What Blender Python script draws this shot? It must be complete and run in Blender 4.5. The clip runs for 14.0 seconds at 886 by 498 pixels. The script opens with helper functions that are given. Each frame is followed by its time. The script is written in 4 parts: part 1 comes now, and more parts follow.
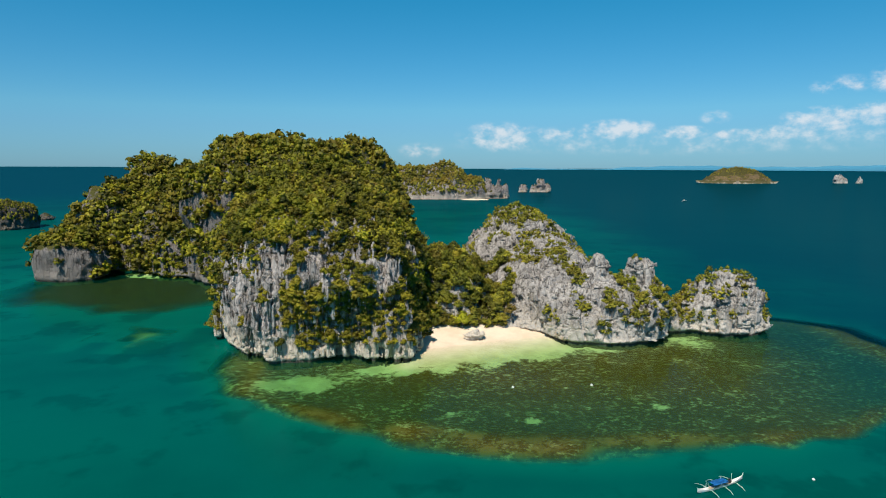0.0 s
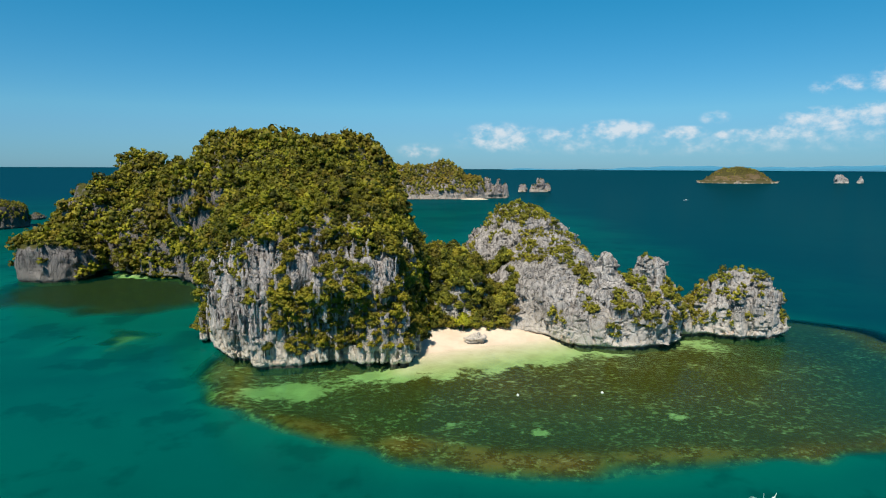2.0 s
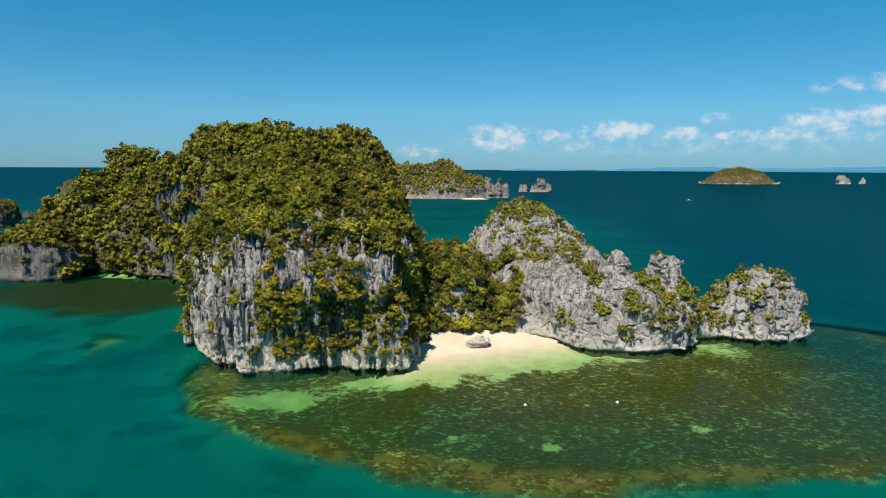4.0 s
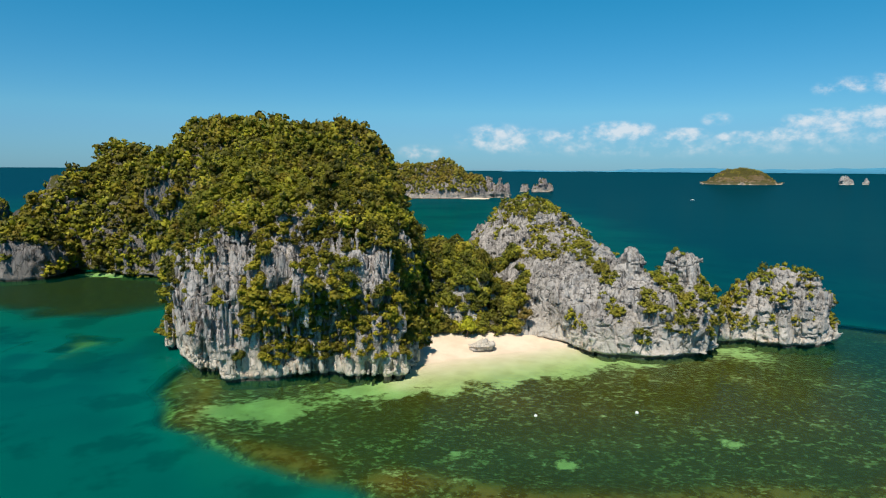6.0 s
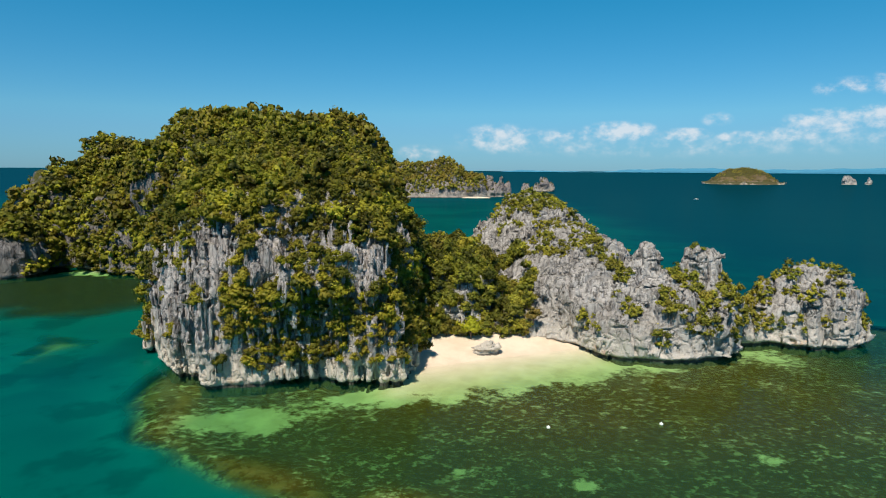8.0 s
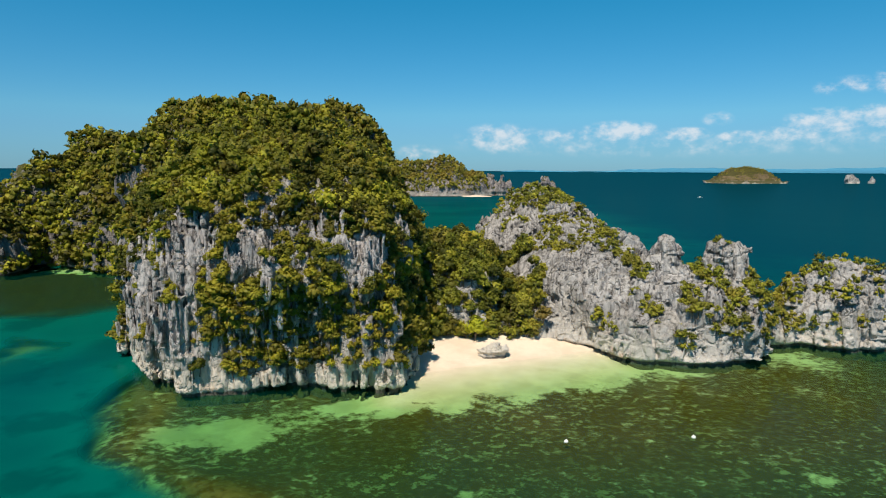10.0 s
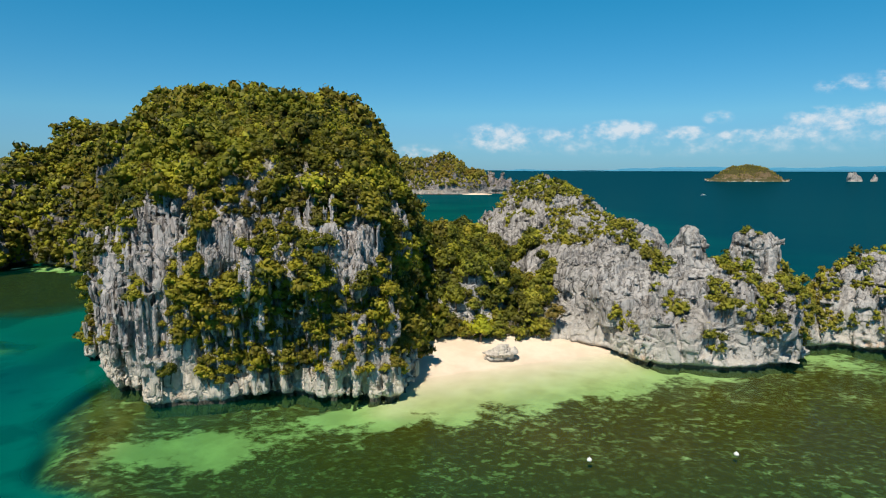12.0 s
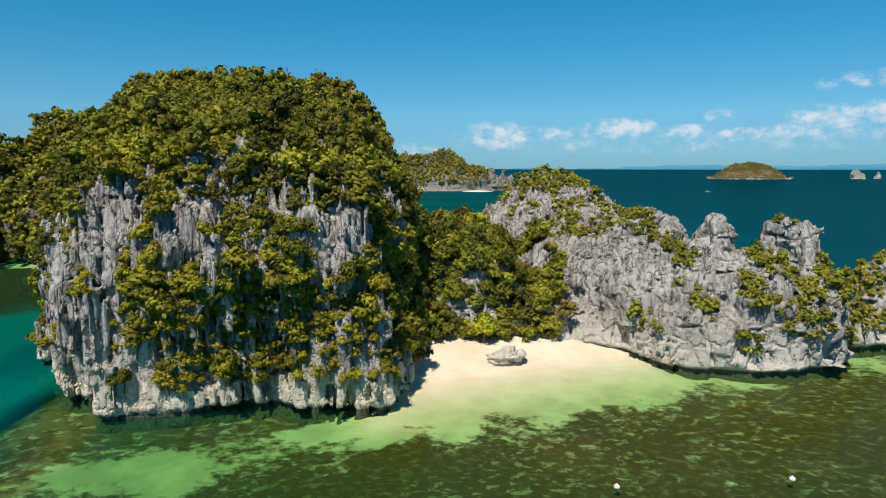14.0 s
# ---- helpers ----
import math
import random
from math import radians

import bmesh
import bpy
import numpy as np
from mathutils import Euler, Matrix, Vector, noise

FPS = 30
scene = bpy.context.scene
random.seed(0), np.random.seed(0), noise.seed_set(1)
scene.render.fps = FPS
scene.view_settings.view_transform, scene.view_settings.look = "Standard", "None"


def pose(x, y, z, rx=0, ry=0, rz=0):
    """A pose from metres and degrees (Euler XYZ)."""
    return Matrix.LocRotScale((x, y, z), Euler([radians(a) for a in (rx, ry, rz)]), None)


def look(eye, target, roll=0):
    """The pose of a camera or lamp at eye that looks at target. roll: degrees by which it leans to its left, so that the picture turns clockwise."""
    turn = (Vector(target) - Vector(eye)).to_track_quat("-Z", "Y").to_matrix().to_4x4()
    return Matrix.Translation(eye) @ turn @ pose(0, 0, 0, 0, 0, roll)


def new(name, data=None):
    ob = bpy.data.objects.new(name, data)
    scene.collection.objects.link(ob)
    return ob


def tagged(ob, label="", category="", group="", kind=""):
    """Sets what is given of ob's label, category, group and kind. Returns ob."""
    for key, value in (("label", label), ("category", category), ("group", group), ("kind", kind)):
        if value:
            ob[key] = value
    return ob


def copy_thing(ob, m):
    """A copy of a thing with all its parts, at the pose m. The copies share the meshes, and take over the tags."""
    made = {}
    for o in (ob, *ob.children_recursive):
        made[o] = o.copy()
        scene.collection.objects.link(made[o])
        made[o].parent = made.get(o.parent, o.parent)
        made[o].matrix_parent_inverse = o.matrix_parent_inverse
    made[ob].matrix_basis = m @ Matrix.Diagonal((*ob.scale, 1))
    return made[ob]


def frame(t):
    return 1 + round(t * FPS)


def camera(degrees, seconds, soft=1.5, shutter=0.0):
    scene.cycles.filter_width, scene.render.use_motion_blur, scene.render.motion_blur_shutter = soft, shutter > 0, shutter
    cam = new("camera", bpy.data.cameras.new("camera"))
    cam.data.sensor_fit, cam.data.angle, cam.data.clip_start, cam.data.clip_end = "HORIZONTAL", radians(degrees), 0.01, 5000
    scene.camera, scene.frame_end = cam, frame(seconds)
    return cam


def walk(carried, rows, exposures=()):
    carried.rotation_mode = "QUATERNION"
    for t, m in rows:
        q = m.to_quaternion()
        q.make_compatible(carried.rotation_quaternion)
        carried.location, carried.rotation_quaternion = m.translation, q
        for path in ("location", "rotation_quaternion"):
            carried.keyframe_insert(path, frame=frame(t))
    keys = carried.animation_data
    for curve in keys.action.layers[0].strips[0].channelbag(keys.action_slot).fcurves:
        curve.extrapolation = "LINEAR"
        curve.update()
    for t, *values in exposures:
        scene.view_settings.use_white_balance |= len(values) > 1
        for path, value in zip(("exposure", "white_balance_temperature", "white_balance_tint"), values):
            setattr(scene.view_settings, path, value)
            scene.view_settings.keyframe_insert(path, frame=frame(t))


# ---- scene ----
cam = camera(72.0, 14.0, soft=1.1)
PATH = [
    (0, (0.004, 0.686, 58.136), (0.0024, 2.6669, 57.8604), 0.11),
    (0.5, (0.021, 3.375, 57.559), (0.0208, 5.3556, 57.2842), 0.09),
    (1, (-0.006, 6.137, 56.975), (-0.0053, 8.1183, 56.7007), 0.08),
    (1.5, (-0.062, 8.967, 56.378), (-0.0612, 10.9477, 56.1039), 0.09),
    (2, (-0.137, 11.855, 55.763), (-0.1352, 13.8364, 55.4895), 0.10),
    (2.5, (-0.220, 14.796, 55.127), (-0.2186, 16.7776, 54.8543), 0.11),
    (3, (-0.307, 17.783, 54.468), (-0.3049, 19.7644, 54.1962), 0.13),
    (5.5, (-0.699, 33.193, 50.824), (-0.6960, 35.1752, 50.5566), 0.23),
    (6, (-0.771, 36.336, 50.034), (-0.7686, 38.3177, 49.7676), 0.25),
    (6.5, (-0.847, 39.489, 49.229), (-0.8442, 41.4716, 48.9632), 0.26),
    (7, (-0.928, 42.652, 48.411), (-0.9255, 44.6344, 48.1462), 0.26),
    (7.5, (-1.018, 45.822, 47.584), (-1.0149, 47.8045, 47.3192), 0.26),
    (8, (-1.117, 48.999, 46.749), (-1.1143, 50.9814, 46.4848), 0.25),
    (10.5, (-1.757, 65.027, 42.530), (-1.7536, 67.0092, 42.2674), 0.15),
    (11, (-1.889, 68.285, 41.683), (-1.8852, 70.2675, 41.4199), 0.12),
    (11.5, (-2.004, 71.574, 40.832), (-1.9998, 73.5570, 40.5690), 0.09),
    (12, (-2.088, 74.903, 39.975), (-2.0839, 76.8861, 39.7118), 0.06),
    (12.5, (-2.125, 78.282, 39.108), (-2.1210, 80.2645, 38.8440), 0.04),
    (13, (-2.095, 81.721, 38.225), (-2.0910, 83.7036, 37.9602), 0.01),
    (13.5, (-1.974, 85.234, 37.318), (-1.9698, 87.2161, 37.0530), -0.00),
    (14, (-1.733, 88.834, 36.380), (-1.7292, 90.8165, 36.1139), -0.01),
]
walk(cam, [(t, look(eye, target, roll)) for t, eye, target, roll in PATH])

# ---- light ----
SUN = Vector((-0.24, -0.60, 1.0)).normalized()
world = bpy.data.worlds.new("sky")
scene.world = world
world.use_nodes = True
wn = world.node_tree
sky = wn.nodes.new("ShaderNodeTexSky")
sky.sky_type, sky.sun_disc = "NISHITA", False
sky.sun_elevation = math.asin(SUN.z)
sky.sun_rotation = math.atan2(SUN.x, SUN.y)
sky.altitude, sky.air_density, sky.dust_density, sky.ozone_density = 0, 1.0, 0.0, 1.0
wn.nodes["Background"].inputs["Strength"].default_value = 0.08
deep = wn.nodes.new("ShaderNodeHueSaturation")
deep.inputs["Saturation"].default_value = 1.1
tone = wn.nodes.new("ShaderNodeMix")
tone.data_type, tone.blend_type = "RGBA", "MULTIPLY"
tone.inputs[0].default_value = 1.0
way = wn.nodes.new("ShaderNodeTexCoord")
height = wn.nodes.new("ShaderNodeSeparateXYZ")
wn.links.new(way.outputs["Generated"], height.inputs[0])
air = None
# the sky's tint at the horizon, a little above it, higher up and overhead
for low, high, tint in ((0.0, 0.0, (0.25, 0.52, 0.98)), (0.0, 0.085, (0.44, 0.76, 1.03)), (0.06, 0.3, (0.33, 0.98, 1.13)), (0.3, 1.0, (0.14, 0.48, 0.60))):
    layer = wn.nodes.new("ShaderNodeMix")
    layer.data_type = "RGBA"
    layer.inputs[0].default_value = 1.0
    layer.inputs[7].default_value = (*tint, 1)
    if air is not None:
        rise = wn.nodes.new("ShaderNodeMapRange")
        rise.inputs["From Min"].default_value, rise.inputs["From Max"].default_value = low, high
        wn.links.new(height.outputs[2], rise.inputs[0])
        wn.links.new(rise.outputs[0], layer.inputs[0])
        wn.links.new(air, layer.inputs[6])
    air = layer.outputs[2]
wn.links.new(air, tone.inputs[7])
wn.links.new(sky.outputs["Color"], tone.inputs[6])
wn.links.new(tone.outputs[2], deep.inputs["Color"])
wn.links.new(deep.outputs[0], wn.nodes["Background"].inputs["Color"])
lamp = bpy.data.lights.new("sun", "SUN")
lamp.energy, lamp.angle, lamp.color = 5.0, radians(0.53), (1.0, 0.90, 0.75)
sun = new("sun", lamp)
sun.matrix_world = look(SUN * 500, (0, 0, 0))
scene.view_settings.exposure = 0.2


# ---- materials ----
class Nodes:
    """A small writer for node materials."""

    def __init__(self, name):
        self.mat = bpy.data.materials.new(name)
        self.mat.use_nodes = True
        self.tree = self.mat.node_tree
        self.tree.nodes.clear()
        self.out = self.add("OutputMaterial")

    def add(self, kind, **settings):
        n = self.tree.nodes.new("ShaderNode" + kind)
        for key, value in settings.items():
            setattr(n, key, value)
        return n

    def put(self, socket, value):
        if isinstance(value, bpy.types.NodeSocket):
            self.tree.links.new(value, socket)
        elif isinstance(value, (tuple, list)) and len(value) == 3 and socket.type == "RGBA":
            socket.default_value = (*value, 1)
        else:
            socket.default_value = value

    def math(self, op, a, b=0.0, c=0.0, clamp=False):
        n = self.add("Math", operation=op, use_clamp=clamp)
        for s, v in zip(n.inputs, (a, b, c)):
            self.put(s, v)
        return n.outputs[0]

    def step(self, value, low, high, to_low=0.0, to_high=1.0):
        n = self.add("MapRange", interpolation_type="SMOOTHSTEP")
        for s, v in zip(n.inputs, (value, low, high, to_low, to_high)):
            self.put(s, v)
        return n.outputs[0]

    def mix(self, fac, a, b, blend="MIX"):
        n = self.add("Mix", data_type="RGBA", blend_type=blend)
        self.put(n.inputs[0], fac), self.put(n.inputs[6], a), self.put(n.inputs[7], b)
        return n.outputs[2]

    def where(self, scale=(1, 1, 1)):
        g = self.add("NewGeometry")
        m = self.add("Mapping")
        self.tree.links.new(g.outputs["Position"], m.inputs["Vector"])
        m.inputs["Scale"].default_value = scale
        return m.outputs[0]

    def noise(self, vector, scale, detail=4.0, rough=0.55, kind="Fac"):
        n = self.add("TexNoise")
        self.put(n.inputs["Vector"], vector), self.put(n.inputs["Scale"], scale)
        self.put(n.inputs["Detail"], detail), self.put(n.inputs["Roughness"], rough)
        return n.outputs[kind]

    def cells(self, vector, scale, feature="F1", out="Distance"):
        n = self.add("TexVoronoi", feature=feature)
        self.put(n.inputs["Vector"], vector), self.put(n.inputs["Scale"], scale)
        return n.outputs[out]

    def bump(self, height, strength=0.5, distance=0.1):
        n = self.add("Bump")
        self.put(n.inputs["Height"], height), self.put(n.inputs["Strength"], strength)
        self.put(n.inputs["Distance"], distance)
        return n.outputs[0]

    def solid(self, colour, rough=0.8, normal=None, spec=0.3, metal=0.0):
        n = self.add("BsdfPrincipled")
        self.put(n.inputs["Base Color"], colour), self.put(n.inputs["Roughness"], rough)
        self.put(n.inputs["Specular IOR Level"], spec), self.put(n.inputs["Metallic"], metal)
        if normal is not None:
            self.put(n.inputs["Normal"], normal)
        return n.outputs[0]

    def done(self, shader):
        self.tree.links.new(shader, self.out.inputs["Surface"])
        return self.mat


def rock_material(name, light, dark, warm, green=0.0, far=False, split=0.35, crack_scale=0.4, fluted=0.5, cracks=0.6):
    m = Nodes(name)
    p = m.where()
    tall = m.where((1, 1, 0.16))
    big = m.noise(p, 0.07, 4)
    streak = m.noise(tall, 0.75, 6, 0.65)
    grain = m.noise(p, 2.2, 8, 0.7)
    c = m.mix(m.step(big, 0.35, 0.68), light, tuple(0.72 * v for v in light))
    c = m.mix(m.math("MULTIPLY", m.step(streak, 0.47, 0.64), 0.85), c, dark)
    # pits, grooves and holes: dark stain plus recess shade put into the colour
    pit_shade = m.step(m.noise(tall, 2.1, 5, 0.7), 0.58, 0.68)
    c = m.mix(m.math("MULTIPLY", pit_shade, 0.7), c, tuple(0.3 * v for v in dark))
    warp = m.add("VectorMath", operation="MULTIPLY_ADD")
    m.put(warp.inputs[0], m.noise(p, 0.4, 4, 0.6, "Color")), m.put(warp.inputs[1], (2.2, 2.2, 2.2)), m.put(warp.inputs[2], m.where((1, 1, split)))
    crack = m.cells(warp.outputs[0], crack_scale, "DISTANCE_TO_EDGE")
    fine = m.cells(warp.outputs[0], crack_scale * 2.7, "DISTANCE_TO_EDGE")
    # crack lines: the dark inside the joints is painted over the stone
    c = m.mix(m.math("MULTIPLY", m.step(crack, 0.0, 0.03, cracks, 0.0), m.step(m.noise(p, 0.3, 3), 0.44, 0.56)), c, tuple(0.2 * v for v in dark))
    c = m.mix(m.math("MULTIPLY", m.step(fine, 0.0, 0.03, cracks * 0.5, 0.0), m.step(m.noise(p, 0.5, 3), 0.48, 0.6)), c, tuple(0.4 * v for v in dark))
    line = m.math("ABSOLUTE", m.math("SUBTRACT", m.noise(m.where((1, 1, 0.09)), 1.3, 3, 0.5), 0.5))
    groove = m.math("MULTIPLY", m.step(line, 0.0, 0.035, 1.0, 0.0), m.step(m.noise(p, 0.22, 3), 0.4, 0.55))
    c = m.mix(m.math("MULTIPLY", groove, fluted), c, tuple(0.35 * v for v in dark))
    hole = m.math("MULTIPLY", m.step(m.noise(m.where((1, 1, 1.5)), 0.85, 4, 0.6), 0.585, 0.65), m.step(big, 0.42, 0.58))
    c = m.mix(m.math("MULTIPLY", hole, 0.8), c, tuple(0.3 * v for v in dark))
    xyz = m.add("SeparateXYZ")
    m.put(xyz.inputs[0], m.where())
    low = m.math("ADD", xyz.outputs[2], m.math("MULTIPLY", m.noise(p, 0.25, 3), 9.0))
    # pale base: cream stone, widened and lightened to paint in sunlit brightness
    c = m.mix(m.step(low, 6.0, 17.0, 0.85, 0.0), c, warm)
    rust = m.math("MULTIPLY", m.step(m.noise(p, 0.16, 4), 0.6, 0.72), m.step(low, 6.0, 9.0, 0.6, 0.0))
    c = m.mix(rust, c, (0.52, 0.3, 0.17))
    wet_notch_shade = m.math("ADD", xyz.outputs[2], m.math("MULTIPLY", grain, 0.8))
    # dark band at the waterline: wet rock and notch shade put into the colour
    c = m.mix(m.step(wet_notch_shade, 0.9, 1.4, 0.9, 0.0), c, (0.035, 0.032, 0.025))
    c = m.mix(m.step(wet_notch_shade, -0.3, 0.3, 1.0, 0.0), c, (0.09, 0.07, 0.03))
    c = m.mix(m.math("MULTIPLY", m.step(grain, 0.4, 0.75), 0.25), c, tuple(0.5 * v for v in light))
    g = m.add("NewGeometry")
    n = m.add("SeparateXYZ")
    m.put(n.inputs[0], g.outputs["Normal"])
    moss = m.math("MULTIPLY", m.step(m.math("ADD", n.outputs[2], m.math("MULTIPLY", m.noise(p, 0.35, 5), 0.7)), 0.85, 1.1), green)
    c = m.mix(moss, c, (0.075, 0.075, 0.02))
    h = m.math("ADD", m.math("MULTIPLY", streak, 1.2), m.math("MULTIPLY", grain, 0.5))
    h = m.math("SUBTRACT", h, m.math("MULTIPLY", groove, fluted))
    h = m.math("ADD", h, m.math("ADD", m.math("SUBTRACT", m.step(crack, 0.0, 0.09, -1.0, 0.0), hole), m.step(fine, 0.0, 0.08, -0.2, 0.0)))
    return m.done(m.solid(c, 0.9, m.bump(h, 0.75, 0.5 if not far else 1.5), 0.15))


def leaf_material(name, dark, mid, bright, dry, cell=0.22, patchy=0.6):
    m = Nodes(name)
    p = m.where()
    wob = m.add("VectorMath", operation="ADD")
    m.put(wob.inputs[0], p), m.put(wob.inputs[1], m.noise(p, 0.5, 2, 0.5, "Color"))
    tone = m.add("SeparateColor")
    m.put(tone.inputs[0], m.cells(wob.outputs[0], cell, "F1", "Color"))
    g = m.add("NewGeometry")
    o = m.add("ObjectInfo")
    one = m.math("FRACT", m.math("ADD", tone.outputs[0], o.outputs["Random"]))
    c = m.mix(m.step(one, 0.05, 0.6), dark, mid)
    c = m.mix(m.math("MULTIPLY", m.step(one, 0.62, 1.0), 0.9), c, bright)
    c = m.mix(m.math("MULTIPLY", m.step(m.noise(p, 0.035, 3), 0.45, 0.65), 0.4), c, dry)
    c = m.mix(m.math("MULTIPLY", m.step(tone.outputs[1], 0.8, 0.95), 0.5), c, dry)
    c = m.mix(m.math("MULTIPLY", m.step(m.noise(p, 0.085, 3, 0.6), 0.48, 0.66), patchy), c, tuple(0.6 * v for v in dark))
    leaf = g.outputs["Random Per Island"]
    c = m.mix(m.math("MULTIPLY", leaf, 0.25), c, tuple(0.4 * v for v in mid))
    c = m.mix(m.math("MULTIPLY", m.step(leaf, 0.75, 1.0), 0.22), c, bright)
    t = m.add("BsdfTranslucent")
    m.put(t.inputs["Color"], c)
    s = m.add("MixShader")
    m.put(s.inputs[0], 0.3)
    m.put(s.inputs[1], m.solid(c, 0.6, None, 0.25)), m.put(s.inputs[2], t.outputs[0])
    return m.done(s.outputs[0])


def plain(name, colour, rough=0.6, wear=0.25, scale=3.0, spec=0.4):
    m = Nodes(name)
    p = m.where()
    n = m.noise(p, scale, 6, 0.65)
    c = m.mix(m.math("MULTIPLY", m.step(n, 0.4, 0.7), wear), colour, tuple(0.45 * v for v in colour))
    return m.done(m.solid(c, rough, m.bump(n, 0.2, 0.02), spec))


def water_material():
    m = Nodes("sea_water")
    p = m.where()
    d = m.add("Attribute", attribute_name="depth").outputs["Fac"]
    tint = m.add("CombineColor")
    for s, k in zip(tint.inputs, (0.68, 0.92, 0.74)):
        m.put(s, m.math("POWER", k, d))
    clear = m.add("BsdfTransparent")
    m.put(clear.inputs["Color"], tint.outputs[0])
    big = m.noise(p, 0.012, 4)
    body = m.mix(m.step(big, 0.35, 0.7), (0.0, 0.084, 0.066), (0.0, 0.056, 0.048))
    body = m.mix(m.step(d, 3.0, 9.0, 0.8, 0.0), body, (0.0, 0.105, 0.075))
    shoal = m.math("MULTIPLY", m.step(m.noise(p, 0.045, 4, 0.6), 0.52, 0.62), m.step(d, 8.0, 22.0, 0.55, 0.0))
    body = m.mix(shoal, body, (0.0, 0.042, 0.034))
    # far water: bluer, darker look of distance put into the body colour
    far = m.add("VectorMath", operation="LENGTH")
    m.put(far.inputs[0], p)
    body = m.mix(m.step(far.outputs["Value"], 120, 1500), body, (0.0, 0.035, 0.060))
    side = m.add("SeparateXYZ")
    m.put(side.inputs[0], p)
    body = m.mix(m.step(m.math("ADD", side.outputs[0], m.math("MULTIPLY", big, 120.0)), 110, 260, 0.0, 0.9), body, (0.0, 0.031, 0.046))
    body_shader = m.add("BsdfDiffuse")
    m.put(body_shader.inputs["Color"], body)
    thick = m.math("SUBTRACT", 1.0, m.math("POWER", 0.37, m.math("POWER", m.math("DIVIDE", d, 2.8), 4.0)))
    under = m.add("MixShader")
    m.put(under.inputs[0], thick)
    m.put(under.inputs[1], clear.outputs[0]), m.put(under.inputs[2], body_shader.outputs[0])
    ripple = m.math("ADD", m.noise(m.where((1, 1.6, 1)), 0.55, 5, 0.6), m.math("MULTIPLY", m.noise(p, 0.09, 3), 1.5))
    gloss = m.add("BsdfGlossy")
    m.put(gloss.inputs["Roughness"], 0.1), m.put(gloss.inputs["Color"], (0.3, 0.85, 1.0))
    nrm = m.bump(ripple, 0.16, 0.3)
    m.put(gloss.inputs["Normal"], nrm)
    fres = m.add("Fresnel")
    m.put(fres.inputs["IOR"], 1.33)
    top = m.add("MixShader")
    m.put(top.inputs[0], m.math("MINIMUM", m.math("MULTIPLY", fres.outputs[0], 0.36), 0.055))
    m.put(top.inputs[1], under.outputs[0]), m.put(top.inputs[2], gloss.outputs[0])
    return m.done(top.outputs[0])


def seabed_material():
    m = Nodes("reef_and_sand")
    p = m.where()
    cover = m.add("Attribute", attribute_name="cover").outputs["Fac"]
    rim = m.add("Attribute", attribute_name="rim").outputs["Fac"]
    sand = m.mix(m.step(m.noise(p, 0.12, 6, 0.65), 0.35, 0.65), (0.72, 0.60, 0.475), (0.61, 0.505, 0.385))
    wob = m.add("VectorMath", operation="MULTIPLY_ADD")
    m.put(wob.inputs[0], m.noise(p, 0.25, 3, 0.6, "Color")), m.put(wob.inputs[1], (0.8, 0.8, 0)), m.put(wob.inputs[2], m.where((0.8, 1, 1)))
    patch = m.noise(wob.outputs[0], 0.6, 6, 0.68)
    broad = m.noise(p, 0.07, 4, 0.6)
    weed = m.mix(m.noise(p, 0.9, 5, 0.7), (0.045, 0.024, 0.002), (0.125, 0.060, 0.006))
    weed = m.mix(m.math("MULTIPLY", m.step(broad, 0.5, 0.65), 0.6), weed, (0.125, 0.056, 0.009))
    # cove: darker weed, with the hill's dark reflection put into its colour
    weed = m.mix(m.step(cover, 1.15, 1.4, 0.0, 0.7), weed, (0.022, 0.013, 0.003))
    edge = m.math("ADD", m.math("ADD", patch, m.math("MULTIPLY", broad, 0.45)), m.math("MULTIPLY", cover, -1.0))
    bare = m.step(edge, -0.13, 0.1)
    thin = m.step(m.noise(wob.outputs[0], 1.1, 5, 0.7), 0.53, 0.62)
    weed = m.mix(m.math("MULTIPLY", thin, 0.5), weed, (0.17, 0.12, 0.034))
    fleck = m.step(m.noise(m.where((0.8, 1, 1)), 0.85, 4, 0.6), 0.54, 0.64)
    weed = m.mix(m.math("MULTIPLY", fleck, m.math("MULTIPLY", m.step(m.noise(p, 0.05, 3), 0.38, 0.62, 0.2, 0.75), m.step(cover, 1.0, 1.3, 1.0, 0.0))), weed, (0.31, 0.255, 0.10))
    xyz = m.add("SeparateXYZ")
    m.put(xyz.inputs[0], p)
    sand = m.mix(m.step(xyz.outputs[2], -1.0, 0.15), m.mix(m.step(m.noise(p, 0.16, 6, 0.65), 0.38, 0.62), (0.58, 0.48, 0.26), (0.45, 0.365, 0.19)), sand)
    c = m.mix(bare, weed, sand)
    coral = m.mix(m.noise(p, 0.8, 6, 0.7), (0.26, 0.15, 0.042), (0.08, 0.055, 0.014))
    c = m.mix(m.math("MULTIPLY", rim, m.step(m.noise(p, 0.22, 5, 0.65), 0.47, 0.6)), c, coral)
    return m.done(m.solid(c, 0.95, m.bump(patch, 0.5, 0.3), 0.1))


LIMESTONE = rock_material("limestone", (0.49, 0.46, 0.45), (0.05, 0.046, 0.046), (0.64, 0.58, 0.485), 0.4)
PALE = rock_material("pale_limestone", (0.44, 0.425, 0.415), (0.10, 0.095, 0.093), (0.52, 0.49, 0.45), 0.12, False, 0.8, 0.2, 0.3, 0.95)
# hill rock colour darkened, so gaps between the trees look shaded
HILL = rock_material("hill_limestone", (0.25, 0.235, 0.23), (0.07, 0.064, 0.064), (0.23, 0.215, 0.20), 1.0)
